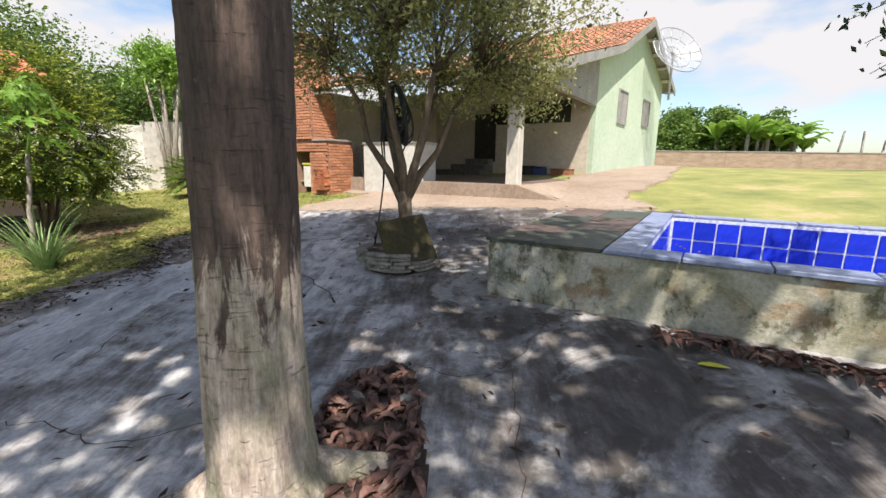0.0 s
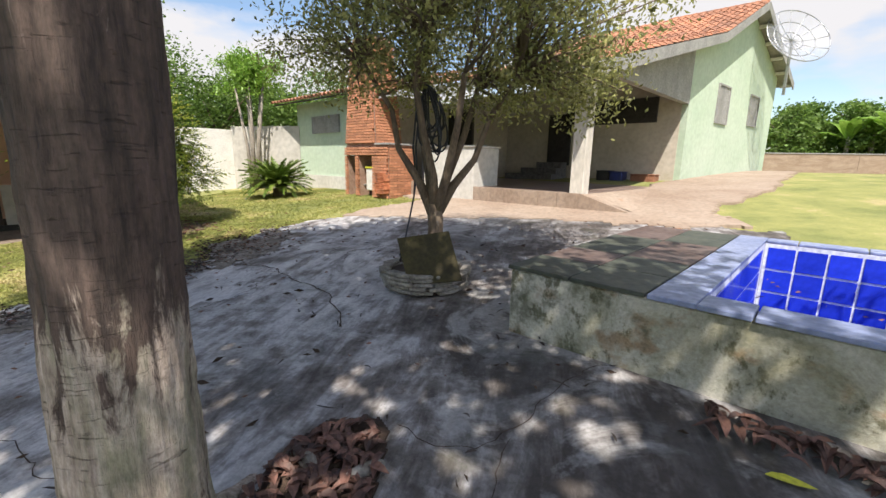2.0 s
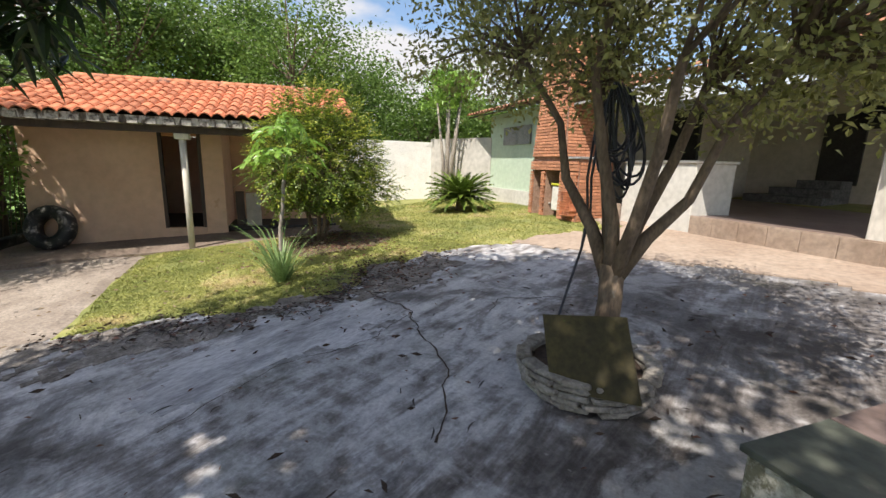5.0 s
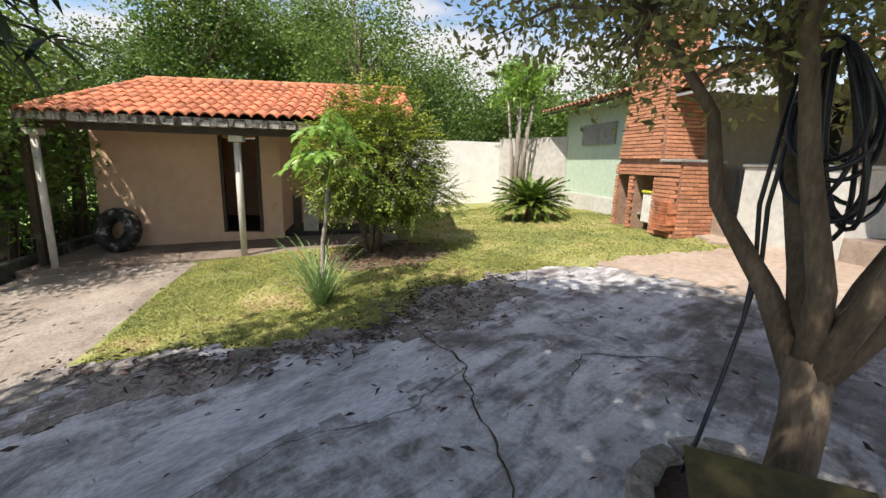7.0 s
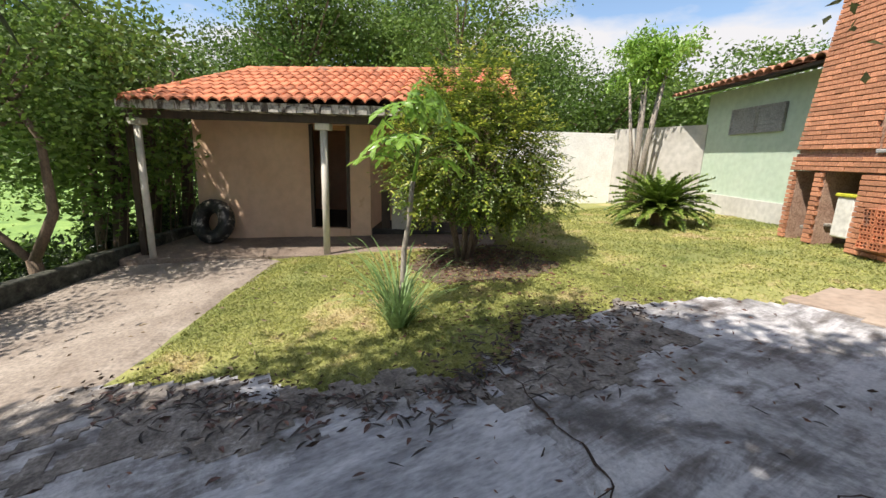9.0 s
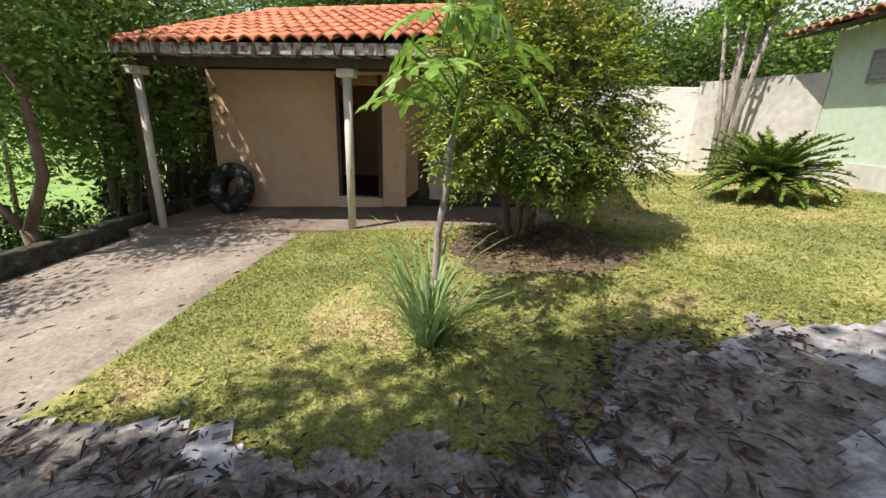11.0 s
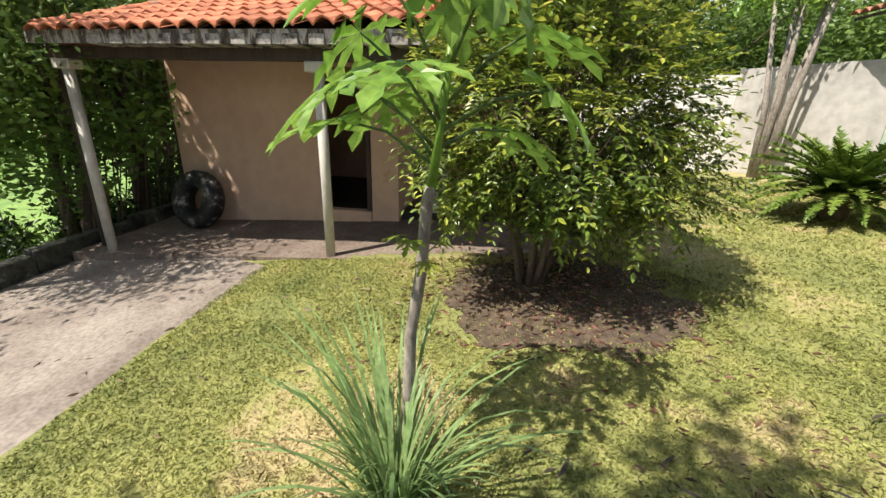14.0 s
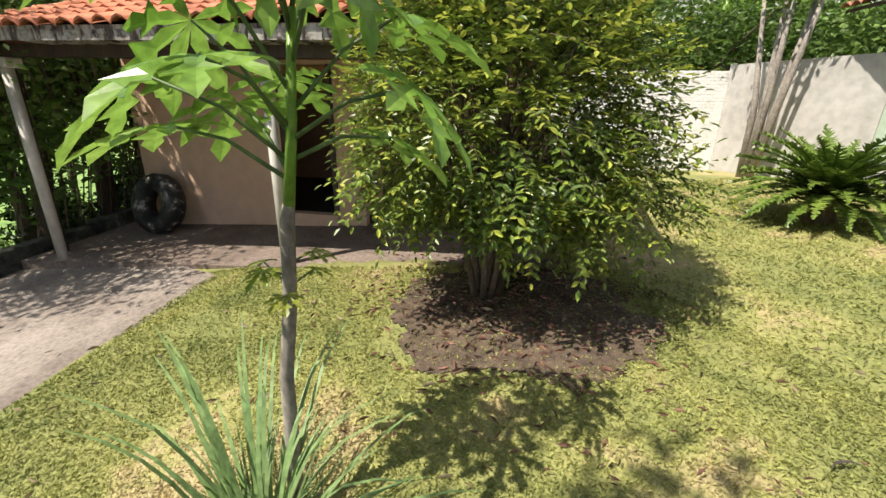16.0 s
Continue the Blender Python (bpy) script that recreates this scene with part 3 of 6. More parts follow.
def prism(name, pts, depth, mat, parent, m, label="", kind=""):
    """An outline in the y-z plane made thick along -x."""
    bm = bmesh.new()
    front = [bm.verts.new(m @ Vector((0, y, z))) for y, z in pts]
    back = [bm.verts.new(m @ Vector((-depth, y, z))) for y, z in pts]
    bm.faces.new(front)
    bm.faces.new(back[::-1])
    for i in range(len(pts)):
        j = (i + 1) % len(pts)
        bm.faces.new((front[i], back[i], back[j], front[j]))
    return part(name, bm, mat, parent, label, kind=kind)


prism("gable_wall", [(GL0, 0.8), (GL1, 1.2), (GL1, 5.2), (GAPEX, GTOP), (7.4, 5.2), (GL0, 4.93)], 0.18, M_MINT, house, GM, "mint green rendered gable wall")
prism("beam_wall", [(0.3, 3.3), (GL0 - 0.003, 3.36), (GL0 - 0.003, 4.92), (0.3, 3.31)], 0.16, M_CEMENT, house, HM @ Matrix.Translation((0.1, 0, 0)), "bare grey cement beam")
block("veranda_column", (-0.14, 0.02, FL - 0.02), (0.12, 0.28, 3.27), M_POST, house, HM, 0.01, "white painted square column")
block("veranda_back_wall", (-9.0, 6.4, FL), (-0.08, 6.58, 4.2), M_CREAM, house, HM, label="cream rendered wall")
block("green_wall", (-10.45, 0.13, 0.6), (-6.0, 0.3, 3.45), M_MINT, house, HM, label="mint green rendered wall with white base")
block("green_end_wall", (-10.45, 0.303, 0.6), (-10.28, 6.4, 3.45), M_MINT, house, HM)
block("wall_plinth", (-10.46, 0.08, 0.6), (-6.2, 0.127, 1.12), M_TANK, house, HM, label="grey white plinth")
block("inner_wall", (-6.2, 0.303, FL), (-6.03, 6.4, 3.45), M_CREAM, house, HM)
# veranda floor with its tiled upstand
block("veranda_floor", (-6.0, 0.0, 0.4), (0.1, 6.4, FL), M_FLOORV, house, HM, label="smooth dull reddish veranda floor")
block("step_face", (-2.4, -0.05, 0.45), (0.1, -0.003, FL + 0.01), M_PALE, house, HM, label="reddish stained cement step face")
for k in range(6):
    block("face_slab", (-2.39 + 0.412 * k, -0.066, 0.5), (-1.99 + 0.412 * k, -0.0535, FL - 0.004), M_PALE, house, HM, 0.004)
ramp = bmesh.new()
for y0, y1 in ((-0.05, 0.1),):
    vs = [ramp.verts.new(hp(a, b, z)) for a, z in ((0.103, FL + 0.01), (1.1, 0.80), (1.1, 0.4), (0.103, 0.4)) for b in (y0, y1)]
    for i in range(4):
        j = (i + 1) % 4
        ramp.faces.new((vs[2 * i], vs[2 * i + 1], vs[2 * j + 1], vs[2 * j]))
    ramp.faces.new(vs[0::2])
    ramp.faces.new(vs[1::2])
part("ramp_kerb", ramp, M_PALE, house)
apron = bmesh.new()
g = [(a, b, FL - 0.005 - max(0, a - 0.1) * 0.27 * max(0, 1 - b / 9) + 0.02 * max(0, b - 6) * 0.5) for b in (0.1, 2, 4, 6.4, 9, 12, 15) for a in (0.103, 0.7, 1.4, 2.2)]
av = [apron.verts.new(hp(*q)) for q in g]
for j in range(6):
    for i in range(3):
        apron.faces.new((av[j * 4 + i], av[j * 4 + i + 1], av[j * 4 + i + 5], av[j * 4 + i + 4]))
part("apron_slab", apron, M_PALE, house, "pale concrete apron")


def opening(name, m, y0, y1, z0, z1, parent, frame_mat, label, x=0.0, panes=2):
    """A shuttered window on a wall whose face is the plane x = 0 of m."""
    w = tagged(new(name), label)
    w.parent = parent
    block("shutter", (x, y0, z0), (x + 0.02, y1, z1), M_CEMENT, w, m)
    for lo, hi in (((y0 - 0.05, z0 - 0.05), (y1 + 0.05, z0)), ((y0 - 0.05, z1), (y1 + 0.05, z1 + 0.05)), ((y0 - 0.05, z0), (y0, z1)), ((y1, z0), (y1 + 0.05, z1))):
        block("window_frame", (x, lo[0], lo[1]), (x + 0.05, hi[0], hi[1]), frame_mat, w, m)
    return w


opening("window", GM, 8.6, 9.6, 3.05, 4.15, house, M_CEMENT, "small shuttered window with a pale sill")
opening("window", GM, 12.0, 13.0, 3.2, 4.2, house, M_CEMENT, "small shuttered window in the mint wall")


def roof_sheet(name, corner, along, up, width, length, parent, mat, clip=None, pitch=0.22, row=0.37, label="", single=False, kind=""):
    """Barrel tiles in rows: along the eave and up the slope. clip(u, v) leaves tiles out."""
    nrm = along.cross(up).normalized()
    cols, rows_ = int(width / pitch), int(length / row)
    prof = [(0.0, 0.0), (0.2, 0.045), (0.5, 0.07), (0.8, 0.045), (1.0, 0.0)]
    rs = random.Random(5)
    base = []
    for k, (u, h) in enumerate(prof):
        for v, lift in ((-0.03, 0.028), (row * 1.02, 0.004)):
            base.append(along * (u * pitch) + up * v + nrm * (h + lift))
    low = []
    for k, (u, h) in enumerate(prof):
        low.append(along * (u * pitch) + up * -0.03 + nrm * (h + 0.008))
    fs = [(2 * k, 2 * k + 2, 2 * k + 3, 2 * k + 1) for k in range(4)] + [(10 + k, 11 + k, 2 * k + 2, 2 * k) for k in range(4)]
    if single:
        V, F = [], []
        for i in range(cols):
            for j in range(rows_):
                if clip and not clip((i + 0.5) * pitch, (j + 0.5) * row):
                    continue
                o = corner + along * (i * pitch) + up * (j * row) + nrm * rs.uniform(0, 0.008)
                n0 = len(V)
                V += [o + q for q in base + low]
                F += [tuple(n0 + t for t in q) for q in fs]
        return mesh_object(name, V, F, mat, parent, label, False, kind)
    me = bpy.data.meshes.new("tile")
    me.from_pydata([tuple(q) for q in base + low], [], fs)
    me.materials.append(mat)
    for i in range(cols):
        for j in range(rows_):
            if clip and not clip((i + 0.5) * pitch, (j + 0.5) * row):
                continue
            o = new("tile", me)
            o.parent = parent
            o.matrix_basis = Matrix.Translation(corner + along * (i * pitch) + up * (j * row) + nrm * rs.uniform(0, 0.01)) @ Euler((0, 0, rs.uniform(-0.02, 0.02))).to_matrix().to_4x4()


def slab_between(name, a, b, c, d, thick, mat, parent, label=""):
    """A sloping slab on four corners, made thick downwards."""
    bm = bmesh.new()
    t = [bm.verts.new(p) for p in (a, b, c, d)]
    u = [bm.verts.new(Vector(p) - Vector((0, 0, thick))) for p in (a, b, c, d)]
    bm.faces.new(t)
    bm.faces.new(u[::-1])
    for i in range(4):
        j = (i + 1) % 4
        bm.faces.new((t[i], u[i], u[j], t[j]))
    return part(name, bm, mat, parent, label)


# main roof: near slope, far slope
def gp(a, b, z):
    return GM @ Vector((a, b, z))


OH = 0.42                      # overhang past the gable
EA, KN, AP, FB = hp(OH, -0.6, 3.17), gp(OH, 7.4, 5.30), gp(OH, GAPEX, 6.92), gp(OH, 16.0, 5.03)
EAL, KNL, APL, FBL = hp(-6.0, -0.6, 3.17), gp(-10.5, 7.4, 5.30), gp(-10.5, GAPEX, 6.92), gp(-10.5, 16.0, 5.03)
for q in ((EA, KN, KNL, EAL), (KN, AP, APL, KNL), (AP, FB, FBL, APL)):
    slab_between("roof_deck", *q, 0.05, M_CEMENT, house, "grey boarded roof deck")
al = (EAL - EA).normalized()
for lo_, hi_, wide in ((EA, KN, 6.6), (KN, AP, 6.6)):
    upv = hi_ - lo_
    roof_sheet("roof_tiles", lo_ + al * wide + Vector((0, 0, 0.05)), -al, upv.normalized(), wide + 0.08, upv.length, house, M_TILEOLD, label="faded red and blackened clay tiles", single=True, kind="stuff")
for lo_, hi_ in ((EA, KN), (KN, AP), (AP, FB)):
    d_ = (hi_ - lo_)
    block("verge_board", (0, -0.035, -0.20), (d_.length - 0.004, 0.0, 0.045), M_CEMENT, house, Matrix.Translation(lo_ + HV * 0.01) @ frame_of(Vector(), d_.normalized(), -al), label="greyish white bargeboard")
block("eave_tie", (0.1, 0.9, 0), (0.16, 5.6, 0.10), M_WOODD, house, HM @ Matrix.Translation((0.02, 0, 3.28)) @ Matrix.Rotation(math.atan(0.266), 4, "X"), label="dark timber under the verge")
for k in range(10):
    t_ = gp(0, GAPEX, 6.98) + al * (0.3 * k - 0.38)
    rb = bmesh.new()
    tube(rb, [t_, t_ + al * 0.33], [0.10, 0.085], 8)
    part("ridge_tile", rb, M_TILEOLD, house, smooth=True)
for k in range(5):
    bq = 11.7 + k * 1.0
    zq = 6.84 - (bq - GAPEX) * (6.92 - 5.03) / (16.0 - GAPEX) - 0.15
    block("rafter", (0.003, bq, zq), (OH - 0.04, bq + 0.09, zq + 0.1), M_WHITE, house, GM)
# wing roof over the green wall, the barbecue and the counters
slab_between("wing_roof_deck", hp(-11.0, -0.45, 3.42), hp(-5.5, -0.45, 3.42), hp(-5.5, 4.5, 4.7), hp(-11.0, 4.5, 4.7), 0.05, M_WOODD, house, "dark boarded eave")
wup = (hp(-11.0, 4.5, 4.7) - hp(-11.0, -0.45, 3.42))
roof_sheet("wing_roof_tiles", hp(-11.0, -0.5, 3.43), HV.copy(), wup.normalized(), 5.6, wup.length, house, M_TILEOLD, label="old faded clay tiles", single=True, kind="stuff")
for (y0, y1) in ((-9.38, -8.66), (-8.56, -7.89)):
    w = tagged(new("window"), "small louvred window with a grey frame")
    w.parent = house
    block("pane", (y0, 0.09, 2.5), (y1, 0.125, 2.95), M_CEMENT, w, HM)
    for lo, hi in (((y0 - 0.04, 2.46), (y1 + 0.04, 2.5)), ((y0 - 0.04, 2.95), (y1 + 0.04, 2.99)), ((y0 - 0.04, 2.5), (y0, 2.95)), ((y1, 2.5), (y1 + 0.04, 2.95))):
        block("window_frame", (lo[0], 0.07, lo[1]), (hi[0], 0.127, hi[1]), M_CEMENT, w, HM)
    for k in range(5):
        block("louvre", (y0, 0.075, 2.52 + k * 0.085), (y1, 0.088, 2.57 + k * 0.085), M_CEMENT, w, HM)

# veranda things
# solid panels; the dark of the rooms behind is only their colour
block("back_window_opening", (-3.6, 6.34, 2.9), (-0.7, 6.397, 3.62), M_DARK, house, HM, label="long window under the ceiling, painted dark for the unlit room")
block("back_door", (-4.25, 6.34, FL + 0.5), (-3.4, 6.397, 3.3), M_DARK, house, HM, label="doorway panel painted dark for the unlit room behind")
steps = thing("stone_steps", "dark grey stone steps up to the doorway", "steps")
for k in range(3):
    block("step", (-5.3 + 0.45 * k, 5.3 + 0.3 * k, FL + 0.2 * k + 0.002), (-3.45, 6.33, FL + 0.2 * (k + 1)), M_DKSTONE, steps, HM, 0.01)
counter = thing("water_tank", "whitewashed masonry wall of a raised tank", "tank")
block("body", (-4.0, -0.02, 0.5), (-2.43, 0.9, 1.95), M_TANK, counter, HM, 0.01)
block("cap", (-4.03, -0.05, 1.953), (-2.40, 0.93, 2.0), M_TANK, counter, HM, 0.01)
low = thing("low_wall", "low stained cement wall beside the barbecue", "wall")
block("body", (-5.0, -0.04, 0.5), (-4.03, -0.003, 1.14), M_PALE, low, HM)
bench = thing("sink_bench", "white sink bench with dark openings beneath", "bench")
block("top", (-5.4, 1.2, 1.9), (-3.6, 1.9, 1.98), M_WHITE, bench, HM)
for a in (-5.4, -4.6, -3.75):
    block("leg", (a, 1.25, FL + 0.001), (a + 0.12, 1.85, 1.897), M_WHITE, bench, HM)
# soot and the opening's shade both sit in this wall's dark colour
block("back_screen", (-6.0, 3.0, FL + 0.002), (-5.0, 3.1, 3.3), M_DARK, None, HM, label="sooty back wall, darkened for the shade inside the opening", kind="structure").name = "wall_inner"

# barbecue
bbq = thing("brick_barbecue", "red brick barbecue with a tapered chimney and two low openings", "barbecue")
BB = -0.73


def brick_course_wall(parent, m, x0, x1, y, z0, z1, mat, skip=None, bw=0.23, bh=0.068, depth=0.05, taper=None, rng=random.Random(8)):
    """Bricks proud of a mortar core on the plane y, facing -y."""
    me = bpy.data.meshes.new("brick")
    bm = bmesh.new()
    box(bm, (0, -depth, 0), (bw - 0.012, 0, bh - 0.012), None, 0.004)
    bm.to_mesh(me)
    bm.free()
    me.materials.append(mat)
    z, k = z0, 0
    while z + bh <= z1 + 0.001:
        f = (z - z0) / (z1 - z0)
        a, b = (x0, x1) if taper is None else (x0 + taper[0] * f, x1 - taper[1] * f)
        x = a - (bw / 2 if k % 2 else 0)
        while x < b - 0.03:
            l, r = max(x, a), min(x + bw, b)
            if r - l > 0.05 and not (skip and skip((l + r) / 2, z + bh / 2)):
                o = new("brick", me)
                o.parent = parent
                o.matrix_basis = m @ Matrix.Translation((l, y - rng.uniform(0, 0.01), z)) @ Matrix.Diagonal(((r - l) / bw, 1, 1, 1))
            x += bw
        z, k = z + bh, k + 1


# base: piers, shelf, hood
for a0, a1 in ((-6.29, -6.19), (-5.82, -5.68), (-5.1, -4.5)):
    block("pier", (a0, BB, 0.55), (a1, 0.1, 1.75), M_MORTAR, bbq, HM)
block("fire_shelf", (-6.29, BB, 1.753), (-4.95, 0.1, 2.0), M_MORTAR, bbq, HM)
block("side_counter", (-4.947, BB, 1.753), (-4.5, 0.1, 2.0), M_MORTAR, bbq, HM)
for k_, (x0, x1, z0, z1) in enumerate(((-6.29, -6.19, .72, 1.75), (-5.82, -5.68, .72, 1.75), (-5.1, -4.5, .72, 1.75), (-6.29, -4.5, 1.76, 2.0))):
    brick_course_wall(bbq, HM, x0, x1, BB - .002, z0, z1, M_BRICK)
brick_course_wall(bbq, HM @ Matrix.Translation((-4.5, BB, 0)) @ Matrix.Rotation(math.pi / 2, 4, "Z"), 0.0, .8, -.002, .72, 2.0, M_BRICK)
block("counter_slab", (-5.0, BB - 0.06, 2.003), (-4.45, 0.1, 2.05), M_CEMENT, bbq, HM, 0.008, "grey cement slab")
# dark panel paints the inner shade of the barbecue openings
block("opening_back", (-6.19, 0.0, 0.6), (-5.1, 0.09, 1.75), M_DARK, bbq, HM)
hood = bmesh.new()
hv = [hood.verts.new(hp(*q)) for q in ((-6.25, BB, 2.003), (-5.0, BB, 2.003), (-5.0, 0.1, 2.003), (-6.25, 0.1, 2.003),
                                       (-6.0, BB + 0.08, 4.6), (-5.25, BB + 0.08, 4.6), (-5.25, 0.0, 4.6), (-6.0, 0.0, 4.6))]
for q in ((0, 1, 5, 4), (1, 2, 6, 5), (2, 3, 7, 6), (3, 0, 4, 7), (4, 5, 6, 7), (3, 2, 1, 0)):
    hood.faces.new([hv[k] for k in q])
chim = part("chimney", hood, M_MORTAR, bbq, "red brick tapered chimney")
tilt = math.atan2(.08, 2.597)
brick_course_wall(chim, HM @ Matrix.Translation((0, BB - .002, 2.06)) @ Matrix.Rotation(-tilt, 4, "X"), -6.24, -5.01, 0, 0, 2.5, M_BRICK, taper=(.24, .24))
brick_course_wall(chim, HM @ Matrix.Translation((-4.998, BB + .01, 2.06)) @ Matrix.Rotation(-math.atan2(.25, 2.597), 4, "Y") @ Matrix.Rotation(math.pi / 2, 4, "Z"), 0.0, .8, 0, 0, 2.5, M_BRICK, taper=(.07, .08))

# ---- shed ----
shed = thing("shed", "peach rendered shed with red clay tile roof and porch", "shed")
def sz(s):
    return 0.09 + (0.06 * s if s < 0 else 0.04 * s)
pf = bmesh.new()
pv = []
for s in (-3.6, -2.4, -1.2, 0.0, 1.5, 3.0):
    for r, dz in ((-0.1, 0.0), (0.8, 0.02), (1.6, 0.04), (3.2, 0.04)):
        pv.append(pf.verts.new(sp(s, r, sz(s) + dz)))
pb = [pf.verts.new(v.co - Vector((0, 0, 0.35))) for v in list(pv)]
for i in range(5):
    for j in range(3):
        pf.faces.new((pv[i * 4 + j], pv[(i + 1) * 4 + j], pv[(i + 1) * 4 + j + 1], pv[i * 4 + j + 1]))
    pf.faces.new((pv[i * 4], pb[i * 4], pb[(i + 1) * 4], pv[(i + 1) * 4]))
for j in range(3):
    pf.faces.new((pv[20 + j], pb[20 + j], pb[21 + j], pv[21 + j]))
part("porch_floor", pf, M_DRIVE_SHADE, shed, "dusty concrete porch floor, coloured darker for the porch shade")
ZW = 2.36
block("front_wall", (-3.1, 1.5, -0.2), (-0.77, 1.62, ZW), M_PEACH, shed, SM, label="smooth peach painted wall")
block("front_wall", (0.03, 1.5, -0.2), (0.44, 1.62, ZW), M_PEACH, shed, SM)
block("door_sill", (-0.767, 1.46, -0.2), (0.027, 1.62, 0.28), M_PEACH, shed, SM)
block("lintel", (-0.767, 1.5, 2.31), (0.027, 1.62, ZW), M_PEACH, shed, SM)
block("side_wall", (-3.1, 1.623, -0.4), (-2.98, 4.6, ZW), M_PEACH, shed, SM)
block("recess_wall", (0.32, 1.623, -0.2), (0.44, 3.0, ZW), M_PEACH, shed, SM)
block("recess_wall", (0.443, 2.88, -0.2), (3.0, 3.0, ZW), M_PEACH, shed, SM)
block("side_wall", (2.88, 3.003, -0.2), (3.0, 4.6, ZW), M_PEACH, shed, SM)
block("back_wall", (-2.97, 4.48, -0.4), (2.87, 4.6, ZW), M_PEACH, shed, SM)
# floor coloured dark for the unlit inside of the shed
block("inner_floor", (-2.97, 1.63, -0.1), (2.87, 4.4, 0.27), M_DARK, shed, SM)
for a0, a1 in ((-0.765, -0.70), (-0.035, 0.025)):
    block("door_frame", (a0, 1.47, 0.281), (a1, 1.55, 2.307), M_WOODD, shed, SM, label="dark wooden door frame")
block("tie_beam", (-3.25, -0.07, 2.24), (2.9, 0.05, 2.36), M_WOODD, shed, SM @ Matrix.Translation((0, 0, 0)), label="dark timber beam")
for s, z0 in ((-3.06, -0.3), (0.0, 0.0)):
    post = bmesh.new()
    cylinder(post, (s, 0, z0), 0.055, 2.24 - z0 - 0.01, 10, 0.06, SM)
    part("post", post, M_POST, shed, "white painted round post", True)
    block("post_cap", (s - 0.12, -0.09, 2.13), (s + 0.12, 0.09, 2.235), M_POST, shed, SM, 0.01)
block("fascia_board", (-3.12, -0.335, 2.36), (3.05, -0.31, 2.49), M_BEAM, shed, SM, label="peeling black and white fascia board")
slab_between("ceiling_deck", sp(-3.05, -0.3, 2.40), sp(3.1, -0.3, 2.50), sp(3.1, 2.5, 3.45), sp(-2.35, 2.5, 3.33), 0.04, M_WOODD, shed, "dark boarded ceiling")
sl_up = (sp(0, 2.5, 3.40) - sp(0, -0.34, 2.44))
al_s = (sp(3.1, 0, 0.12) - sp(-3.04, 0, 0.0)).normalized()
SPL = sl_up.length
roof_sheet("tile", sp(-3.04, -0.36, 2.44), al_s, sl_up.normalized(), 6.2, SPL, shed, M_TILE, clip=lambda u, v: u > v * 0.24, pitch=0.20, row=0.36)
slab_between("roof_deck", sp(-3.04, -0.3, 2.42), sp(-2.35, 2.5, 3.36), sp(-2.35, 2.6, 3.36), sp(-3.2, 5.0, 2.42), 0.05, M_TILEOLD, shed, "hipped end of old clay tiles")
slab_between("roof_deck", sp(-2.35, 2.5, 3.38), sp(3.1, 2.5, 3.5), sp(3.1, 5.0, 2.5), sp(-3.3, 5.0, 2.4), 0.05, M_TILEOLD, shed)
for k in range(18):
    rb = bmesh.new()
    a = sp(-2.4 + k * 0.31, 2.5, 3.44 + k * 0.006)
    b = sp(-2.4 + k * 0.31 + 0.33, 2.5, 3.45 + k * 0.006)
    tube(rb, [a, b], [0.09, 0.075], 8)
    part("ridge_tile", rb, M_TILE, shed, smooth=True)
for k in range(9):
    a, b = sp(-3.02, -0.3, 2.5), sp(-2.35, 2.5, 3.44)
    rb = bmesh.new()
    tube(rb, [a.lerp(b, k / 9), a.lerp(b, (k + 1.1) / 9)], [0.085, 0.07], 8)
    part("ridge_tile", rb, M_TILE, shed, smooth=True)
for k in range(20):
    s = -2.35 + k * 0.27
    block("rafter_end", (s, -0.352, 2.352), (s + 0.16, 0.9, 2.45), M_RAFTER, shed, SM, 0.006, "worn white painted rafter end")
block("timber_post", (-3.40, 0.16, -0.35), (-3.29, 0.27, 2.33), M_WOODD, shed, SM, label="dark weathered timber post")

# low wall along the valley side
vw = thing("low_boundary_wall", "low mossy blackened concrete wall along the driveway", "wall")
for k in range(9):
    r0 = -8 + k * 1.5
    z = ground_z(*sp(-3.6, r0 + 0.7).xy)
    block("wall_section", (-3.82, r0, z - 0.8), (-3.63, r0 + 1.49, z + 0.30), M_MOSSD, vw, SM, 0.015)

# boundary walls
bw = thing("wall_boundary", "limewashed brick garden wall, partly plastered", "wall", kind="structure")
block("core", (2.0, 6.55, -0.2), (7.0, 6.72, 2.62), M_BRICKW, bw, SM)
block("plastered_wall", (0.0, -0.08, 0.0), (2.9, 0.08, 2.75), M_GREYPL, bw, frame_of(sp(7.0, 6.6), (sp(8.25, 4.1) - sp(7.0, 6.6)).normalized(), (sp(8.25, 4.1) - sp(7.0, 6.6)).normalized().orthogonal()) if False else Matrix.Translation(sp(7.03, 6.62)) @ Matrix.Rotation(math.atan2(*(lambda q: (q.y, q.x))(sp(8.25, 4.15) - sp(7.03, 6.62))), 4, "Z"), label="grey white plastered wall")
V, F = [], []
rw = random.Random(2)
for j in range(36):
    x = 2.0 + (.12 if j % 2 else 0)
    while x < 6.95:
        l_ = min(.235, 6.98 - x)
        y0_, z0_ = 6.548 - rw.uniform(.003, .009), .12 + j * .07
        n0 = len(V)
        V += [sp(a, b, c) for c in (z0_, z0_ + .058) for a, b in ((x, 6.553), (x + l_ - .012, 6.553), (x + l_ - .012, y0_), (x, y0_))]
        F += [tuple(n0 + q for q in f_) for f_ in ((0, 1, 2, 3), (7, 6, 5, 4), (3, 2, 6, 7), (2, 1, 5, 6), (0, 3, 7, 4))]
        x += .247
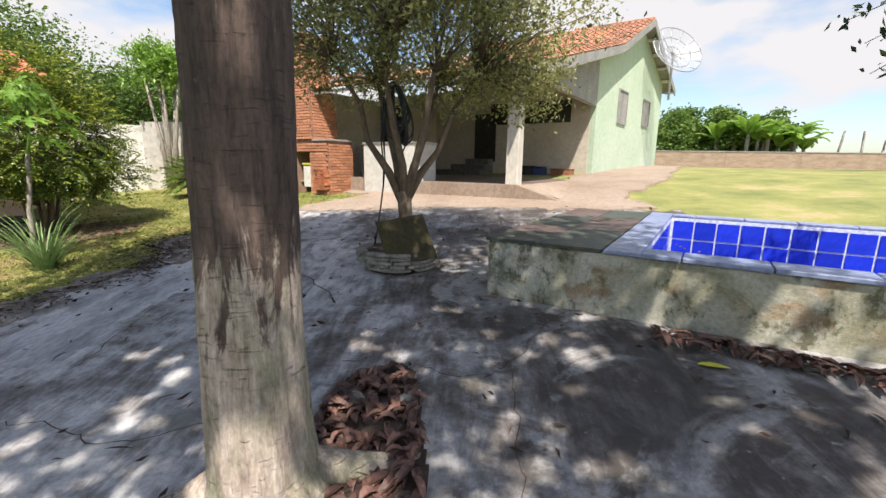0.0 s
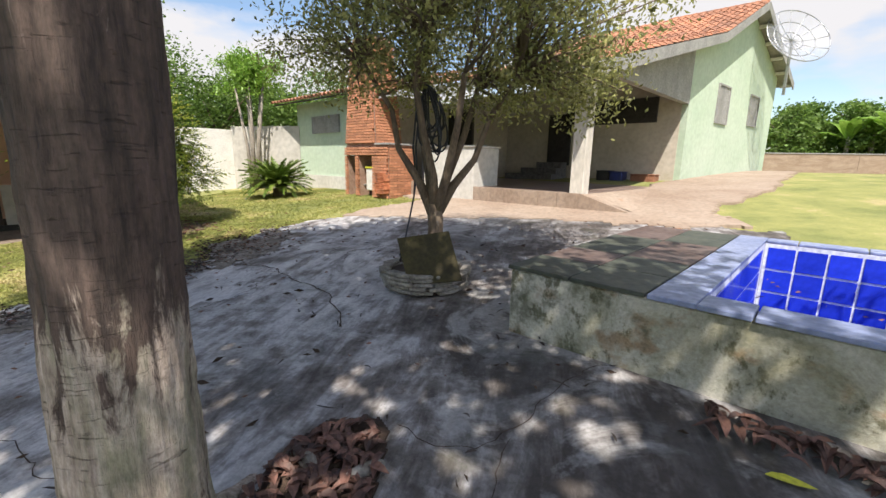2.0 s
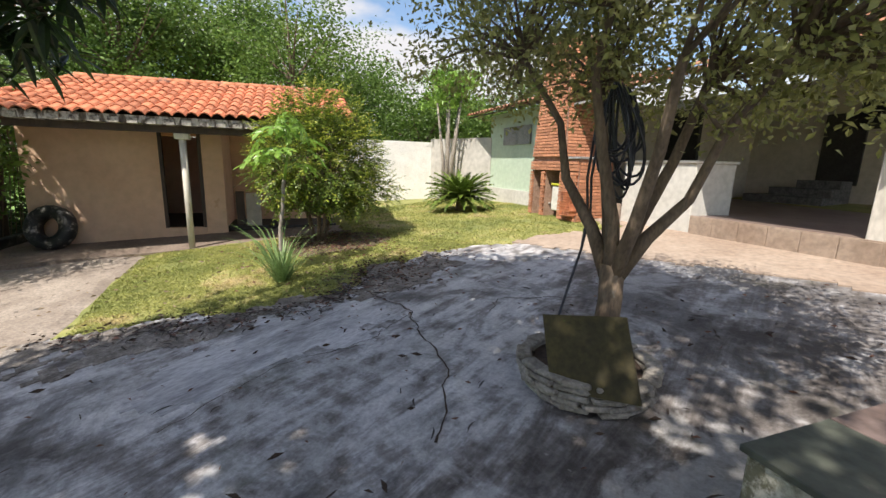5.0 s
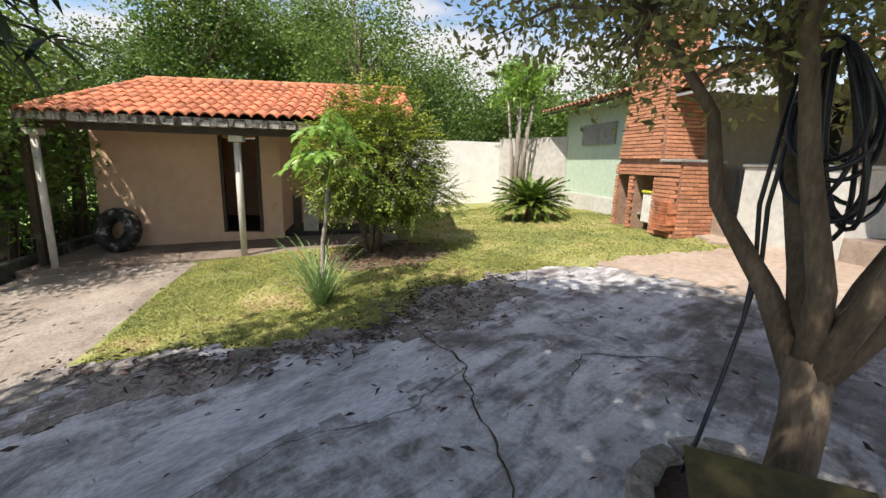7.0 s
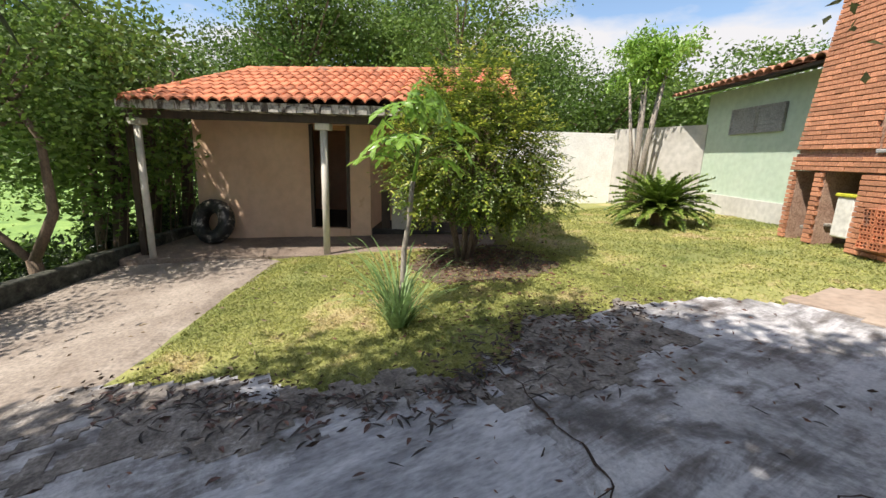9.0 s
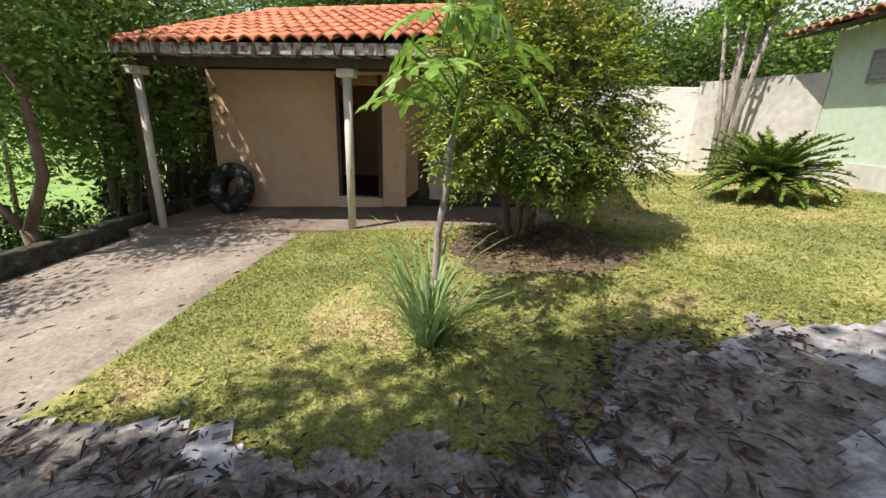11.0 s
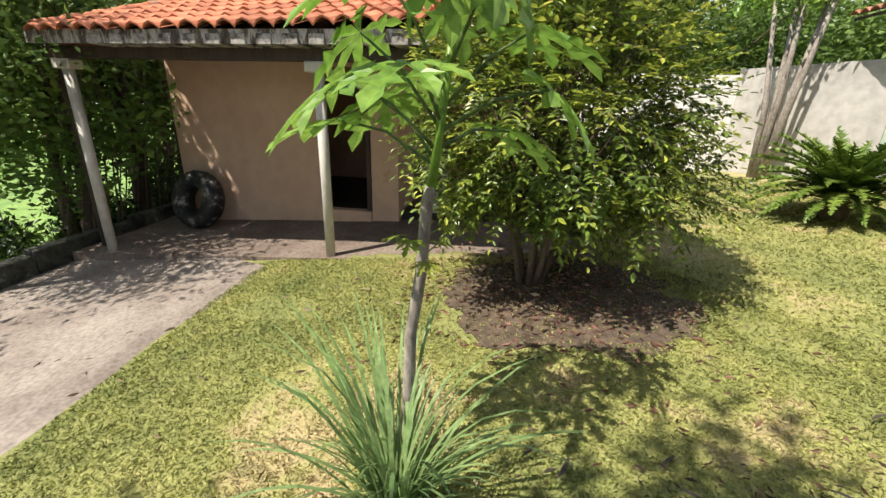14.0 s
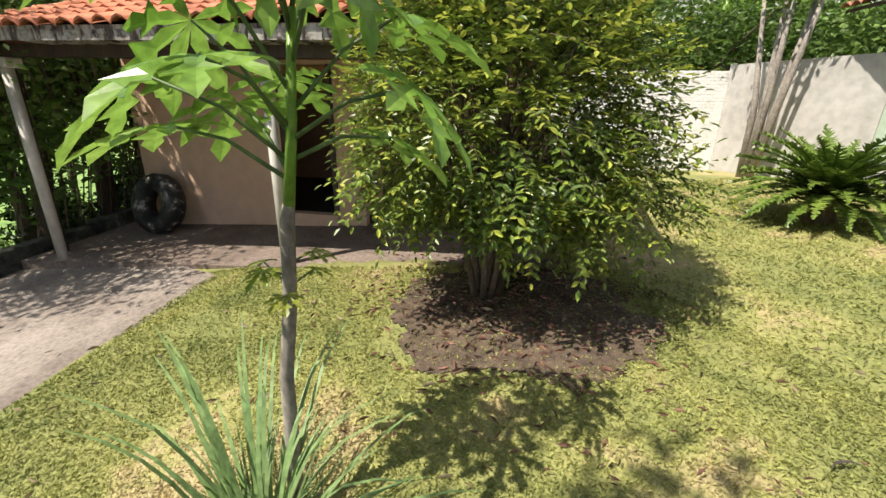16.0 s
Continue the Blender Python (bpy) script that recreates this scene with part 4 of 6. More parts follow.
mesh_object("brick", V, F, M_BRICKW, bw, "limewashed bricks in courses", False, "stuff")
fw = thing("wall_far", "low pale brick boundary wall at the far end of the lawn", "wall", kind="structure")
for k in range(8):
    x0 = 13.0 + k * 5.0
    block("wall_section", (x0, 30.0 - 0.0 * k, 0.9), (x0 + 4.99, 30.2, 2.5), M_FARW, fw)
    block("coping", (x0, 29.96, 2.503), (x0 + 4.99, 30.24, 2.56), M_CEMENT, fw)

# ---- pool ----
pool = thing("raised_pool", "raised rendered pool with blue tiles and a tiled platform", "pool")
PT = 0.86
A0, A1, A2, A3 = 1.88, 2.84, 3.08, 9.5
B0, B1, B2, B3 = -4.84, -4.62, -1.98, -1.80
block("front_wall", (A0, B0, -0.4), (A3, B0 + 0.2, PT), M_MOSSW, pool, HM, 0.012, "mossy stained cement wall")
block("side_wall", (A0, B0 + 0.203, -0.2), (A0 + 0.2, B3, PT), M_MOSSW, pool, HM)
block("platform_core", (A0 + 0.203, B0 + 0.203, 0.0), (A2 - 0.021, B3, PT), M_MOSSW, pool, HM)
block("back_wall", (A2 - 0.017, B2 + 0.02, -0.2), (A3, B3, PT), M_MOSSW, pool, HM)
for i in range(2):
    for j in range(6):
        a, b = A0 - 0.02 + i * 0.48, B0 - 0.02 + j * 0.505
        block("platform_tile", (a + 0.004, b + 0.004, PT + 0.002), (a + 0.474, b + 0.50, PT + 0.03), M_SLATE if (i * 3 + j * 5) % 7 < 4 else M_SLATE2, pool, HM, 0.004)
k = A1
block("coping", (A1 - 0.01, B0 - 0.03, PT + 0.003), (A2, B3, PT + 0.034), M_COPE, pool, HM, 0.005, "pale blue coping slab")
while k < A3 - 0.5:
    block("coping", (max(k, A2 + 0.003), B0 - 0.03, PT + 0.003), (k + 0.49, B1, PT + 0.034), M_COPE, pool, HM, 0.005, "pale blue coping slab")
    block("coping", (max(k, A2 + 0.003), B2, PT + 0.003), (k + 0.49, B3 + 0.03, PT + 0.03), M_COPE, pool, HM, 0.005)
    k += 0.5
block("basin_floor", (A2 - 0.02, B1, -0.5), (A3, B2, -0.4), M_BLUE, pool, HM)
block("basin_back", (A2, B2 + 0.003, -0.4), (A3, B2 + 0.018, PT), M_GROUT, pool, HM, label="white grout")
block("basin_side", (A2 - 0.018, B1, -0.4), (A2 - 0.003, B2, PT), M_GROUT, pool, HM)
block("basin_front", (A2, B0 + 0.203, -0.4), (A3, B1 - 0.003, PT), M_GROUT, pool, HM)
TW = 0.238
tm = bpy.data.meshes.new("pool_tile")
_b = bmesh.new()
box(_b, (0.01, -0.008, 0.01), (TW - 0.01, 0, TW - 0.01), None, 0.002)
_b.to_mesh(tm)
_b.free()
tm.materials.append(M_BLUE)
for i in range(26):
    for j in range(5):
        o = new("pool_tile", tm)
        o.parent = pool
        o.matrix_basis = HM @ Matrix.Translation((A2 + 0.02 + i * TW, B2 + 0.001, PT - 0.03 - (j + 1) * TW))
for i in range(10):
    for j in range(5):
        o = new("pool_tile", tm)
        o.parent = pool
        o.matrix_basis = HM @ Matrix.Translation((A2 - 0.001, B1 + 0.05 + i * TW, PT - 0.03 - (j + 1) * TW)) @ Matrix.Rotation(math.pi / 2, 4, "Z")

# ---- big shade tree ----
def branch_set(bm, base, r0, crown_pts, rng, lift=0.45, sides=7, r1=0.012):
    for c in crown_pts:
        c = Vector(c)
        mid = base.lerp(c, 0.45) + Vector((rng.uniform(-.12, .12), rng.uniform(-.12, .12), rng.uniform(0, lift) * (c - base).length * 0.35))
        tube(bm, [base, base.lerp(mid, 0.5), mid, mid.lerp(c, 0.55), c], [r0, r0 * 0.8, r0 * 0.55, r0 * 0.3, r1], sides)


big = thing("shade_tree", "large tree with a thick mottled grey and dark trunk", "tree")
bm = bmesh.new()
TB = Vector((-0.63, 1.37, 0.0))
lean = [(0.03, 0.0, -0.3, .31), (0.02, 0, 0.08, .26), (0.01, 0, 0.25, .21), (0.0, 0, 0.5, .19), (.0, .0, .9, .18), (.01, 0, 1.3, .176), (.02, 0, 1.8, .176), (.03, 0.0, 2.4, .18), (-.1, -.1, 3.2, .18), (-.2, -.3, 4.0, .16)]
N = 96
rings = []
for i in range(len(lean) * 16 - 15):
    k, f = divmod(i, 16)
    a, b = lean[k], lean[min(k + 1, len(lean) - 1)]
    q = [a[c] + (b[c] - a[c]) * f / 16 for c in range(4)]
    ring = []
    for s in range(N):
        an = 2 * math.pi * s / N
        d = Vector((math.cos(an), math.sin(an), 0))
        rr = q[3] * (1 + 0.07 * noise.noise(Vector((d.x * 1.6, d.y * 1.6, q[2] * 0.8))) + 0.035 * noise.noise(Vector((d.x * 5, d.y * 5, q[2] * 1.5))) + 0.015 * noise.noise(Vector((d.x * 12, d.y * 12, q[2] * 9))))
        rr += 0.006 * noise.noise(Vector((d.x * 22, d.y * 22, q[2] * 5))) + 0.004 * abs(noise.noise(Vector((d.x * 2, d.y * 2, q[2] * 26)))) - 0.02 * max(0.0, noise.noise(Vector((d.x * 4, d.y * 4, q[2] * 1.1 + 4))) - 0.15)
        rr += max(0, 0.3 - q[2]) * 0.25 * max(0, math.cos(3 * an + 0.6))
        ring.append(bm.verts.new(TB + Vector(q[:3]) + d * rr))
    rings.append(ring)
for a, b in zip(rings, rings[1:]):
    for s in range(N):
        bm.faces.new((a[s], a[(s + 1) % N], b[(s + 1) % N], b[s]))
part("trunk", bm, M_BARK, big, "mottled grey and brown stained bark, painted shade-dark higher up", True)
rt = bmesh.new()
for an, ln in ((-0.7, 0.5), (0.35, 0.75), (1.6, 0.5), (3.3, 0.6), (4.5, 0.45)):
    d = Vector((math.cos(an), math.sin(an), 0))
    pts = [TB + d * (0.16 + ln * t) + Vector((0, 0, ground_z(*(TB + d * (0.16 + ln * t)).xy) + 0.14 * (1 - t) ** 2 - 0.03 * t)) for t in (0, .25, .5, .75, 1)]
    tube(rt, pts, [.09, .07, .055, .045, .02], 10)
part("root", rt, M_BARK, big, "surface roots", True)
pts, cl = crown_points((-0.6, -0.1, 5.8), (3.9, 2.6, 1.1), 235, 60, 0.27, 11, 0.05)
pts3, cl3 = crown_points((-3.5, 2.25, 2.6), (0.5, 0.5, 0.55), 22, 1, 0.02, 14, 0.2)
# extra clumps out of view, laid where their shade covers yard and lawn edge
more = [crown_points(c_, r_, n_, 60, 0.25, 15 + n_, 0.05)[0] for c_, r_, n_ in (((-2.7, -1.4, 5.5), (1.6, 1.5, .9), 115), ((-2.3, 1.1, 5.6), (1.5, 1.4, .9), 112), ((1.9, -1.4, 5.6), (2.4, 1.8, 1.0), 50), ((-1.0, 2.8, 5.9), (2.2, 1.15, .8), 118), ((-3.25, 2.15, 5.7), (.95, 1.0, .5), 24))]
pts = np.concatenate([pts] + more)
rngb = random.Random(4)
br = bmesh.new()
branch_set(br, TB + Vector((-.2, -.3, 3.9)), 0.09, [c for c in cl[::9]] + [c for c in cl3[::3]], rngb)
for k, e in enumerate((Vector((3.2, 3.72, 2.66)), Vector((3.3, 3.62, 2.47)), Vector((3.42, 3.66, 2.25)))):
    m_ = Vector((4.3, 3.2, 3.2 - .12 * k))
    tube(br, [Vector((3.2, .4, 5.2)), Vector((4.3 + .1 * k, 2.2, 4.2)), m_, e], [.03, .018, .010, .003], 6)
    hang = np.array([tuple(m_.lerp(e, u) + Vector((rngb.gauss(0, .06), rngb.gauss(0, .06), rngb.gauss(0, .04)))) for u in [rngb.random() for _ in range(70)]])
    sprig = hang if k == 0 else np.concatenate([sprig, hang])
part("limbs", br, M_BARK, big, smooth=True, kind="stuff")
sx_, sy_ = SUN_DIR.x / SUN_DIR.z, SUN_DIR.y / SUN_DIR.z
sun_gaps = [(-.62, 1.05, .30)] + [(rngb.uniform(-2.4, 2.6), rngb.uniform(.3, 3.2), rngb.uniform(.018, .05)) for _ in range(150)]
gx, gy = pts[:, 0] - sx_ * (pts[:, 2] - .3), pts[:, 1] - sy_ * (pts[:, 2] - .3)
open_ = np.zeros(len(pts), bool)
for a_, b_, r_ in sun_gaps:                             # leaves dropped along the sun's rays, so flecks land on trunk and yard
    open_ |= (gx - a_) ** 2 + (gy - b_) ** 2 < (r_ + .045) ** 2
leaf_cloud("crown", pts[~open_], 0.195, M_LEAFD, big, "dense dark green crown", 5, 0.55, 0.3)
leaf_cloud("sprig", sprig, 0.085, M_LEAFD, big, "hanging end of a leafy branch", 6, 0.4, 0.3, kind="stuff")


def long_leaf(bm, at, d, length, width):
    """A narrow drooping leaf with a keel, in five steps."""
    d = d.normalized()
    side = d.cross(Vector((0, 0, 1)))
    side = side.normalized() if side.length > 0.1 else Vector((1, 0, 0))
    prev = None
    for i, w in enumerate((0.12, 0.8, 1.0, 0.75, 0.06)):
        t = i / 4
        p = at + d * length * t - Vector((0, 0, 0.22 * length * t * t))
        up = side.cross(d) * width * 0.18 * w
        row = [bm.verts.new(p + side * width * w / 2 + up), bm.verts.new(p), bm.verts.new(p - side * width * w / 2 + up)]
        if prev:
            bm.faces.new((prev[0], prev[1], row[1], row[0]))
            bm.faces.new((prev[1], prev[2], row[2], row[1]))
        prev = row


bm = bmesh.new()
for c_ in cl3:
    for j in range(11):
        az, el = j * 2.4 + rngb.random(), rngb.uniform(-1.1, 0.5)
        long_leaf(bm, Vector(c_), Vector((math.cos(az) * math.cos(el), math.sin(az) * math.cos(el), math.sin(el))), rngb.uniform(.2, .3), rngb.uniform(.045, .065))
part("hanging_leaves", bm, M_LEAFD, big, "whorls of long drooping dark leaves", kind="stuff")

# ---- ornamental tree in its planter ----
PC = Vector((-0.54, 4.40, 0))
PC.z = ground_z(PC.x, PC.y) + 0.03
planter = thing("stone_planter", "round planter of rough stacked stones with soil and leaves", "planter")
rs_ = random.Random(6)
for row in range(5):
    for k in range(15):
        an = 2 * math.pi * (k + 0.5 * (row % 2)) / 15 + rs_.uniform(-.07, .07)
        r = 0.385 + 0.004 * row + rs_.uniform(-.02, .02)
        bm = bmesh.new()
        box(bm, (-0.055, -0.08 - rs_.uniform(0, .02), 0), (0.05, 0.08, 0.036), Matrix.Translation(PC + Vector((r * math.cos(an), r * math.sin(an), row * 0.0385 + rs_.uniform(0, .002)))) @ Matrix.Rotation(an + rs_.uniform(-.12, .12), 4, "Z") @ Matrix.Rotation(rs_.uniform(-.02, .02), 4, "X"), 0.011)
        part("stone", bm, M_STONE, planter)
bm = bmesh.new()
cylinder(bm, (PC.x, PC.y, PC.z - 0.05), 0.35, 0.19, 24)
part("soil", bm, M_SOIL, planter)
orn = thing("garden_tree", "small multi-stemmed tree with olive green variegated leaves", "tree")
T0 = PC + Vector((0.05, 0.16, 0.1))
bm = bmesh.new()
tube(bm, [T0 - Vector((0, 0, .1)), T0 + Vector((0.0, 0, .22)), T0 + Vector((0.0, 0.03, .44)), T0 + Vector((-0.02, 0.06, .68))], [.12, .082, .076, .082], 16, 0.05, rs_)
part("trunk", bm, M_BARK2, orn, "grey brown trunk", True)
TF = T0 + Vector((-0.02, 0.06, .62))
pts, cl = crown_points((-0.30, 4.95, 2.95), (1.85, 1.6, 0.88), 330, 66, 0.12, 21, 0.35)
pts2, cl2 = crown_points((-0.25, 4.9, 3.35), (1.4, 1.3, 0.6), 130, 55, 0.12, 22, 0.1)
pts3, cl3 = crown_points((0.75, 4.75, 2.35), (0.6, 0.6, 0.35), 45, 55, 0.11, 23, 0.2)
ptsw, clw = crown_points((-1.75, 4.95, 2.85), (0.75, 0.8, 0.5), 55, 50, 0.12, 24, 0.2)
pts3, cl3 = np.concatenate([pts3, ptsw]), np.concatenate([cl3, clw])
limbs = ([(-.18, .05, .28), (-.42, .08, .62), (-.48, .05, 1.0), (-.75, -.05, 1.45)], [(-.10, .12, .38), (-.22, .25, .8), (-.35, .4, 1.3)],
         [(.0, -.08, .35), (-.10, -.12, .8), (-.16, -.2, 1.25), (-.05, -.3, 1.6)], [(.18, .05, .26), (.38, .10, .52), (.52, .05, .9), (.78, .0, 1.3)],
         [(.10, .12, .34), (.24, .22, .75), (.34, .4, 1.25)], [(.14, -.10, .36), (.26, -.22, .8), (.36, -.4, 1.25)])
tips = []
for path in limbs:
    stem = bmesh.new()
    ps = [TF - Vector((0, 0, .08))] + [TF + Vector(q) for q in path]
    tube(stem, ps, [.058, .044, .034, .026, .02][:len(ps)], 9, 0.05, rs_)
    tips += ps[2:]
    part("stem", stem, M_BARK2, orn, "forking brown stem", True)
stems = bmesh.new()
allc = np.concatenate([cl, cl2, cl3])
for c in allc[::3]:
    c = Vector(c)
    e = min(tips, key=lambda q: (q - c).length)
    mid = e.lerp(c, 0.5) + Vector((rs_.uniform(-.06, .06), rs_.uniform(-.06, .06), rs_.uniform(0, .1)))
    tube(stems, [e, mid, c], [.016, .01, .004], 5)
part("twig", stems, M_BARK2, orn, "thin brown twigs", True, "stuff")
leaf_cloud("crown", np.concatenate([pts, pts2, pts3]), 0.058, M_LEAF1, orn, "airy crown of small olive leaves", 7, 0.45)

# ---- shrub, cycad, papaya, lemongrass ----
shr = thing("garden_shrub", "rounded leafy shrub with yellow green tips", "shrub")
SB = on(-6.65, 6.30)


def sprays(centre, radii, n, seed, leaflets=11, length=0.30, size=0.062):
    """Leafy shoots pointing outwards: (base, direction, normal, size, place along the shoot) of each leaflet, and the shoots."""
    rg, out, shoots = random.Random(seed), [], []
    for _ in range(n):
        d = Vector((rg.gauss(0, 1), rg.gauss(0, 1), rg.gauss(0, 1))).normalized()
        lump = 1 + 0.22 * noise.noise(d * 2.3 + Vector((seed, 0, 0)))
        rad = (0.45 + 0.55 * rg.random() ** 0.6) * lump
        p = Vector(centre) + Vector((d.x * radii[0], d.y * radii[1], d.z * radii[2])) * rad
        ax = (d + Vector((rg.gauss(0, .45), rg.gauss(0, .45), rg.gauss(0, .35) - 0.25))).normalized()
        side = ax.cross(Vector((0, 0, 1)))
        side = side.normalized() if side.length > 0.05 else Vector((1, 0, 0))
        L = length * rg.uniform(0.6, 1.3)
        shoots.append((p, p + ax * L))
        for j in range(leaflets):
            u = (j // 2 + 1) / (leaflets // 2 + 1)
            sg = 1 if j % 2 else -1
            if j == leaflets - 1:
                u, dd = 1.0, ax
            else:
                dd = (ax * 0.55 + side * sg + Vector((0, 0, rg.gauss(-0.15, 0.3)))).normalized()
            at = p + ax * L * u - Vector((0, 0, 0.10 * L * u * u))
            nn = dd.cross(side if abs(dd.dot(side)) < 0.7 else ax).normalized()
            if nn.z < 0:
                nn = -nn
            out.append((at, dd, nn, size * rg.uniform(0.7, 1.25), u, d.z))
    return out, shoots


def leaves_mesh(name, items, mat, parent, label, slim=0.42):
    V, F = [], []
    for at, d, nn, L, u, h in items:
        w = nn.cross(d).normalized() * L * slim / 2
        k = len(V)
        lift = nn * L * 0.08
        V += [at, at + d * L * .33 + w + lift, at + d * L * .7 + w * .8 + lift, at + d * L - nn * L * .06, at + d * L * .7 - w * .8 + lift, at + d * L * .33 - w + lift]
        F += [(k, k + 1, k + 2, k + 3), (k + 3, k + 4, k + 5, k)]
    return mesh_object(name, V, F, mat, parent, label, False)


body_, sh1 = sprays(SB + Vector((0.0, 0.1, 1.50)), (1.12, 1.18, 0.95), 2500, 31)
top_, sh2 = sprays(SB + Vector((0.05, 0.05, 2.25)), (0.72, 0.72, 0.55), 520, 32)
skirt_, sh3 = sprays(SB + Vector((0.2, 0.55, 1.0)), (1.05, 1.05, 0.32), 380, 33)
rsel = random.Random(77)
every = [q for q in body_ + top_ + skirt_ if q[0].z > SB.z + (.62 if (q[0] - SB).xy.length < .6 else .38)]
young = [q for q in every if q[4] > .6 and rsel.random() < (.6 if q[5] > .25 else .25)]
keep_ = set(map(id, young))
leaves_mesh("crown", [q for q in every if id(q) not in keep_], M_SHRUB, shr, "dense glossy green leaves")
leaves_mesh("crown_top", young, M_SHRUBTIP, shr, "yellow green young leaves")
V, F = [], []
for a_, b_ in sh1 + sh2 + sh3:
    k = len(V)
    V += [a_ + Vector((.002, 0, 0)), a_ + Vector((-.002, .002, 0)), a_ - Vector((0, .002, .002)), b_]
    F += [(k, k + 1, k + 3), (k + 1, k + 2, k + 3), (k + 2, k, k + 3)]
mesh_object("shoot", V, F, M_BARK2, shr, "thin brown shoots", False, "stuff")
bm = bmesh.new()
for k in range(7):
    az = k * 2.4
    foot = SB + Vector((.09 * math.cos(az), .09 * math.sin(az), -.05))
    knee = SB + Vector((.25 * math.cos(az), .25 * math.sin(az), .6))
    tube(bm, [foot, foot.lerp(knee, .5) + Vector((.02, 0, 0)), knee, SB + Vector((.55 * math.cos(az), .55 * math.sin(az), 1.3)), SB + Vector((.7 * math.cos(az + .3), .7 * math.sin(az + .3), 2.0))], [.032, .028, .024, .016, .006], 7, .05, rs_)
branch_set(bm, SB + Vector((0, 0, .5)), 0.03, [q[0] for q in sh1[::45]] + [q[0] for q in sh2[::30]], rs_, 0.2, 5, 0.004)
part("stem", bm, M_BARK2, shr, "grey brown stems", True)


def frond(bm, base, az, el, length, width, rng, n=26):
    d = Vector((math.cos(az), math.sin(az), 0))
    prev = None
    side = Vector((-d.y, d.x, 0))
    pts = []
    for i in range(n):
        t = i / (n - 1)
        ang = el - t * 1.25 * (0.6 + 0.4 * math.cos(el))
        step = length / (n - 1)
        p = base if i == 0 else pts[-1] + (d * math.cos(ang) + Vector((0, 0, math.sin(ang)))) * step
        pts.append(p)
    tube(bm, pts[::5] + [pts[-1]], [0.012] * len(pts[::5]) + [0.003], 4)
    for i in range(2, n - 1):
        t = i / (n - 1)
        w = width * math.sin(math.pi * min(1, 0.15 + 0.9 * t)) + 0.03
        fwd = (pts[i + 1] - pts[i]).normalized()
        for sgn in (-1, 1):
            tip = pts[i] + side * sgn * w * 0.8 + fwd * w * 0.6 + Vector((0, 0, rng.uniform(-.02, .05)))
            a, b = pts[i], pts[i] + fwd * 0.034
            bm.faces.new([bm.verts.new(q) for q in (a, (a + tip) / 2 - fwd * 0.006, tip, (b + tip) / 2 + fwd * 0.006, b)])


cyc = thing("cycad", "cycad with arching dark green feathery fronds", "plant")
CB = on(-6.66, 10.76)
bm = bmesh.new()
tube(bm, [CB, CB + Vector((0, 0, .25))], [.16, .13], 12, .1, rs_)
part("trunk", bm, M_BARK2, cyc)
for k in range(84):
    bm = bmesh.new()
    frond(bm, CB + Vector((0, 0, .25)), k * 2.399, 1.38 - 1.05 * (k / 84), 1.05 + rs_.uniform(-.1, .1), 0.13, rs_, 44)
    part("frond", bm, M_CYC, cyc)

pap = thing("papaya_tree", "young papaya with a thin grey stem and lobed leaves", "tree")
PB = on(-5.08, 4.66)
bm = bmesh.new()
tube(bm, [PB - Vector((0, 0, .03)), PB + Vector((.01, .02, .35)), PB + Vector((.01, .03, .7)), PB + Vector((.03, .07, 1.0)), PB + Vector((.04, .09, 1.30)), PB + Vector((.05, .10, 1.36))], [.034, .029, .026, .024, .024, .020], 12, 0.06, rs_)
part("trunk", bm, M_BARKP, pap, "thin grey ringed stem", True)
bm = bmesh.new()
top = PB + Vector((.09, .16, 1.92))
tube(bm, [PB + Vector((.05, .10, 1.35)), PB + Vector((.07, .13, 1.6)), top], [.019, .017, .012], 10, 0.05, rs_)
part("young_stem", bm, M_LEAFP, pap, "fresh green upper stem", True)


def papaya_leaf(bm, at, direction, size, rng):
    """A palmate leaf of seven pointed, notched lobes."""
    d = direction.normalized()
    side = d.cross(Vector((0, 0, 1))).normalized()
    nrm = side.cross(d).normalized()
    c = bm.verts.new(at)
    for k in range(7):
        an = (k - 3) * 0.72
        ax = d * math.cos(an) + side * math.sin(an)
        pr = d * -math.sin(an) + side * math.cos(an)
        L = size * (1.0 - 0.13 * abs(k - 3)) * rng.uniform(0.9, 1.05)
        drp = nrm * -0.22 * L
        outline = [(0.0, 0.0), (0.30, 0.10), (0.46, 0.08), (0.64, 0.25), (0.66, 0.08), (0.84, 0.13), (1.0, 0.0)]
        up_ = [at + ax * (L * t) + pr * (L * w) + drp * t * t + nrm * 0.04 * L * (w > 0) for t, w in outline[1:]]
        dn_ = [at + ax * (L * t) - pr * (L * w) + drp * t * t + nrm * 0.04 * L * (w > 0) for t, w in outline[1:-1]]
        mid = [at + ax * (L * t) + drp * t * t for t, w in outline[1:-1]]
        for row in (up_, dn_):
            r = [bm.verts.new(q) for q in row]
            m_ = [bm.verts.new(q) for q in mid]
            bm.faces.new((c, m_[0], r[0]))
            for i in range(len(m_) - 1):
                bm.faces.new((m_[i], m_[i + 1], r[i + 1], r[i]))
            if row is up_:
                bm.faces.new((m_[-1], r[-1], r[-2]))
                tipv = r[-1]
            else:
                bm.faces.new((m_[-1], tipv, r[-1]))


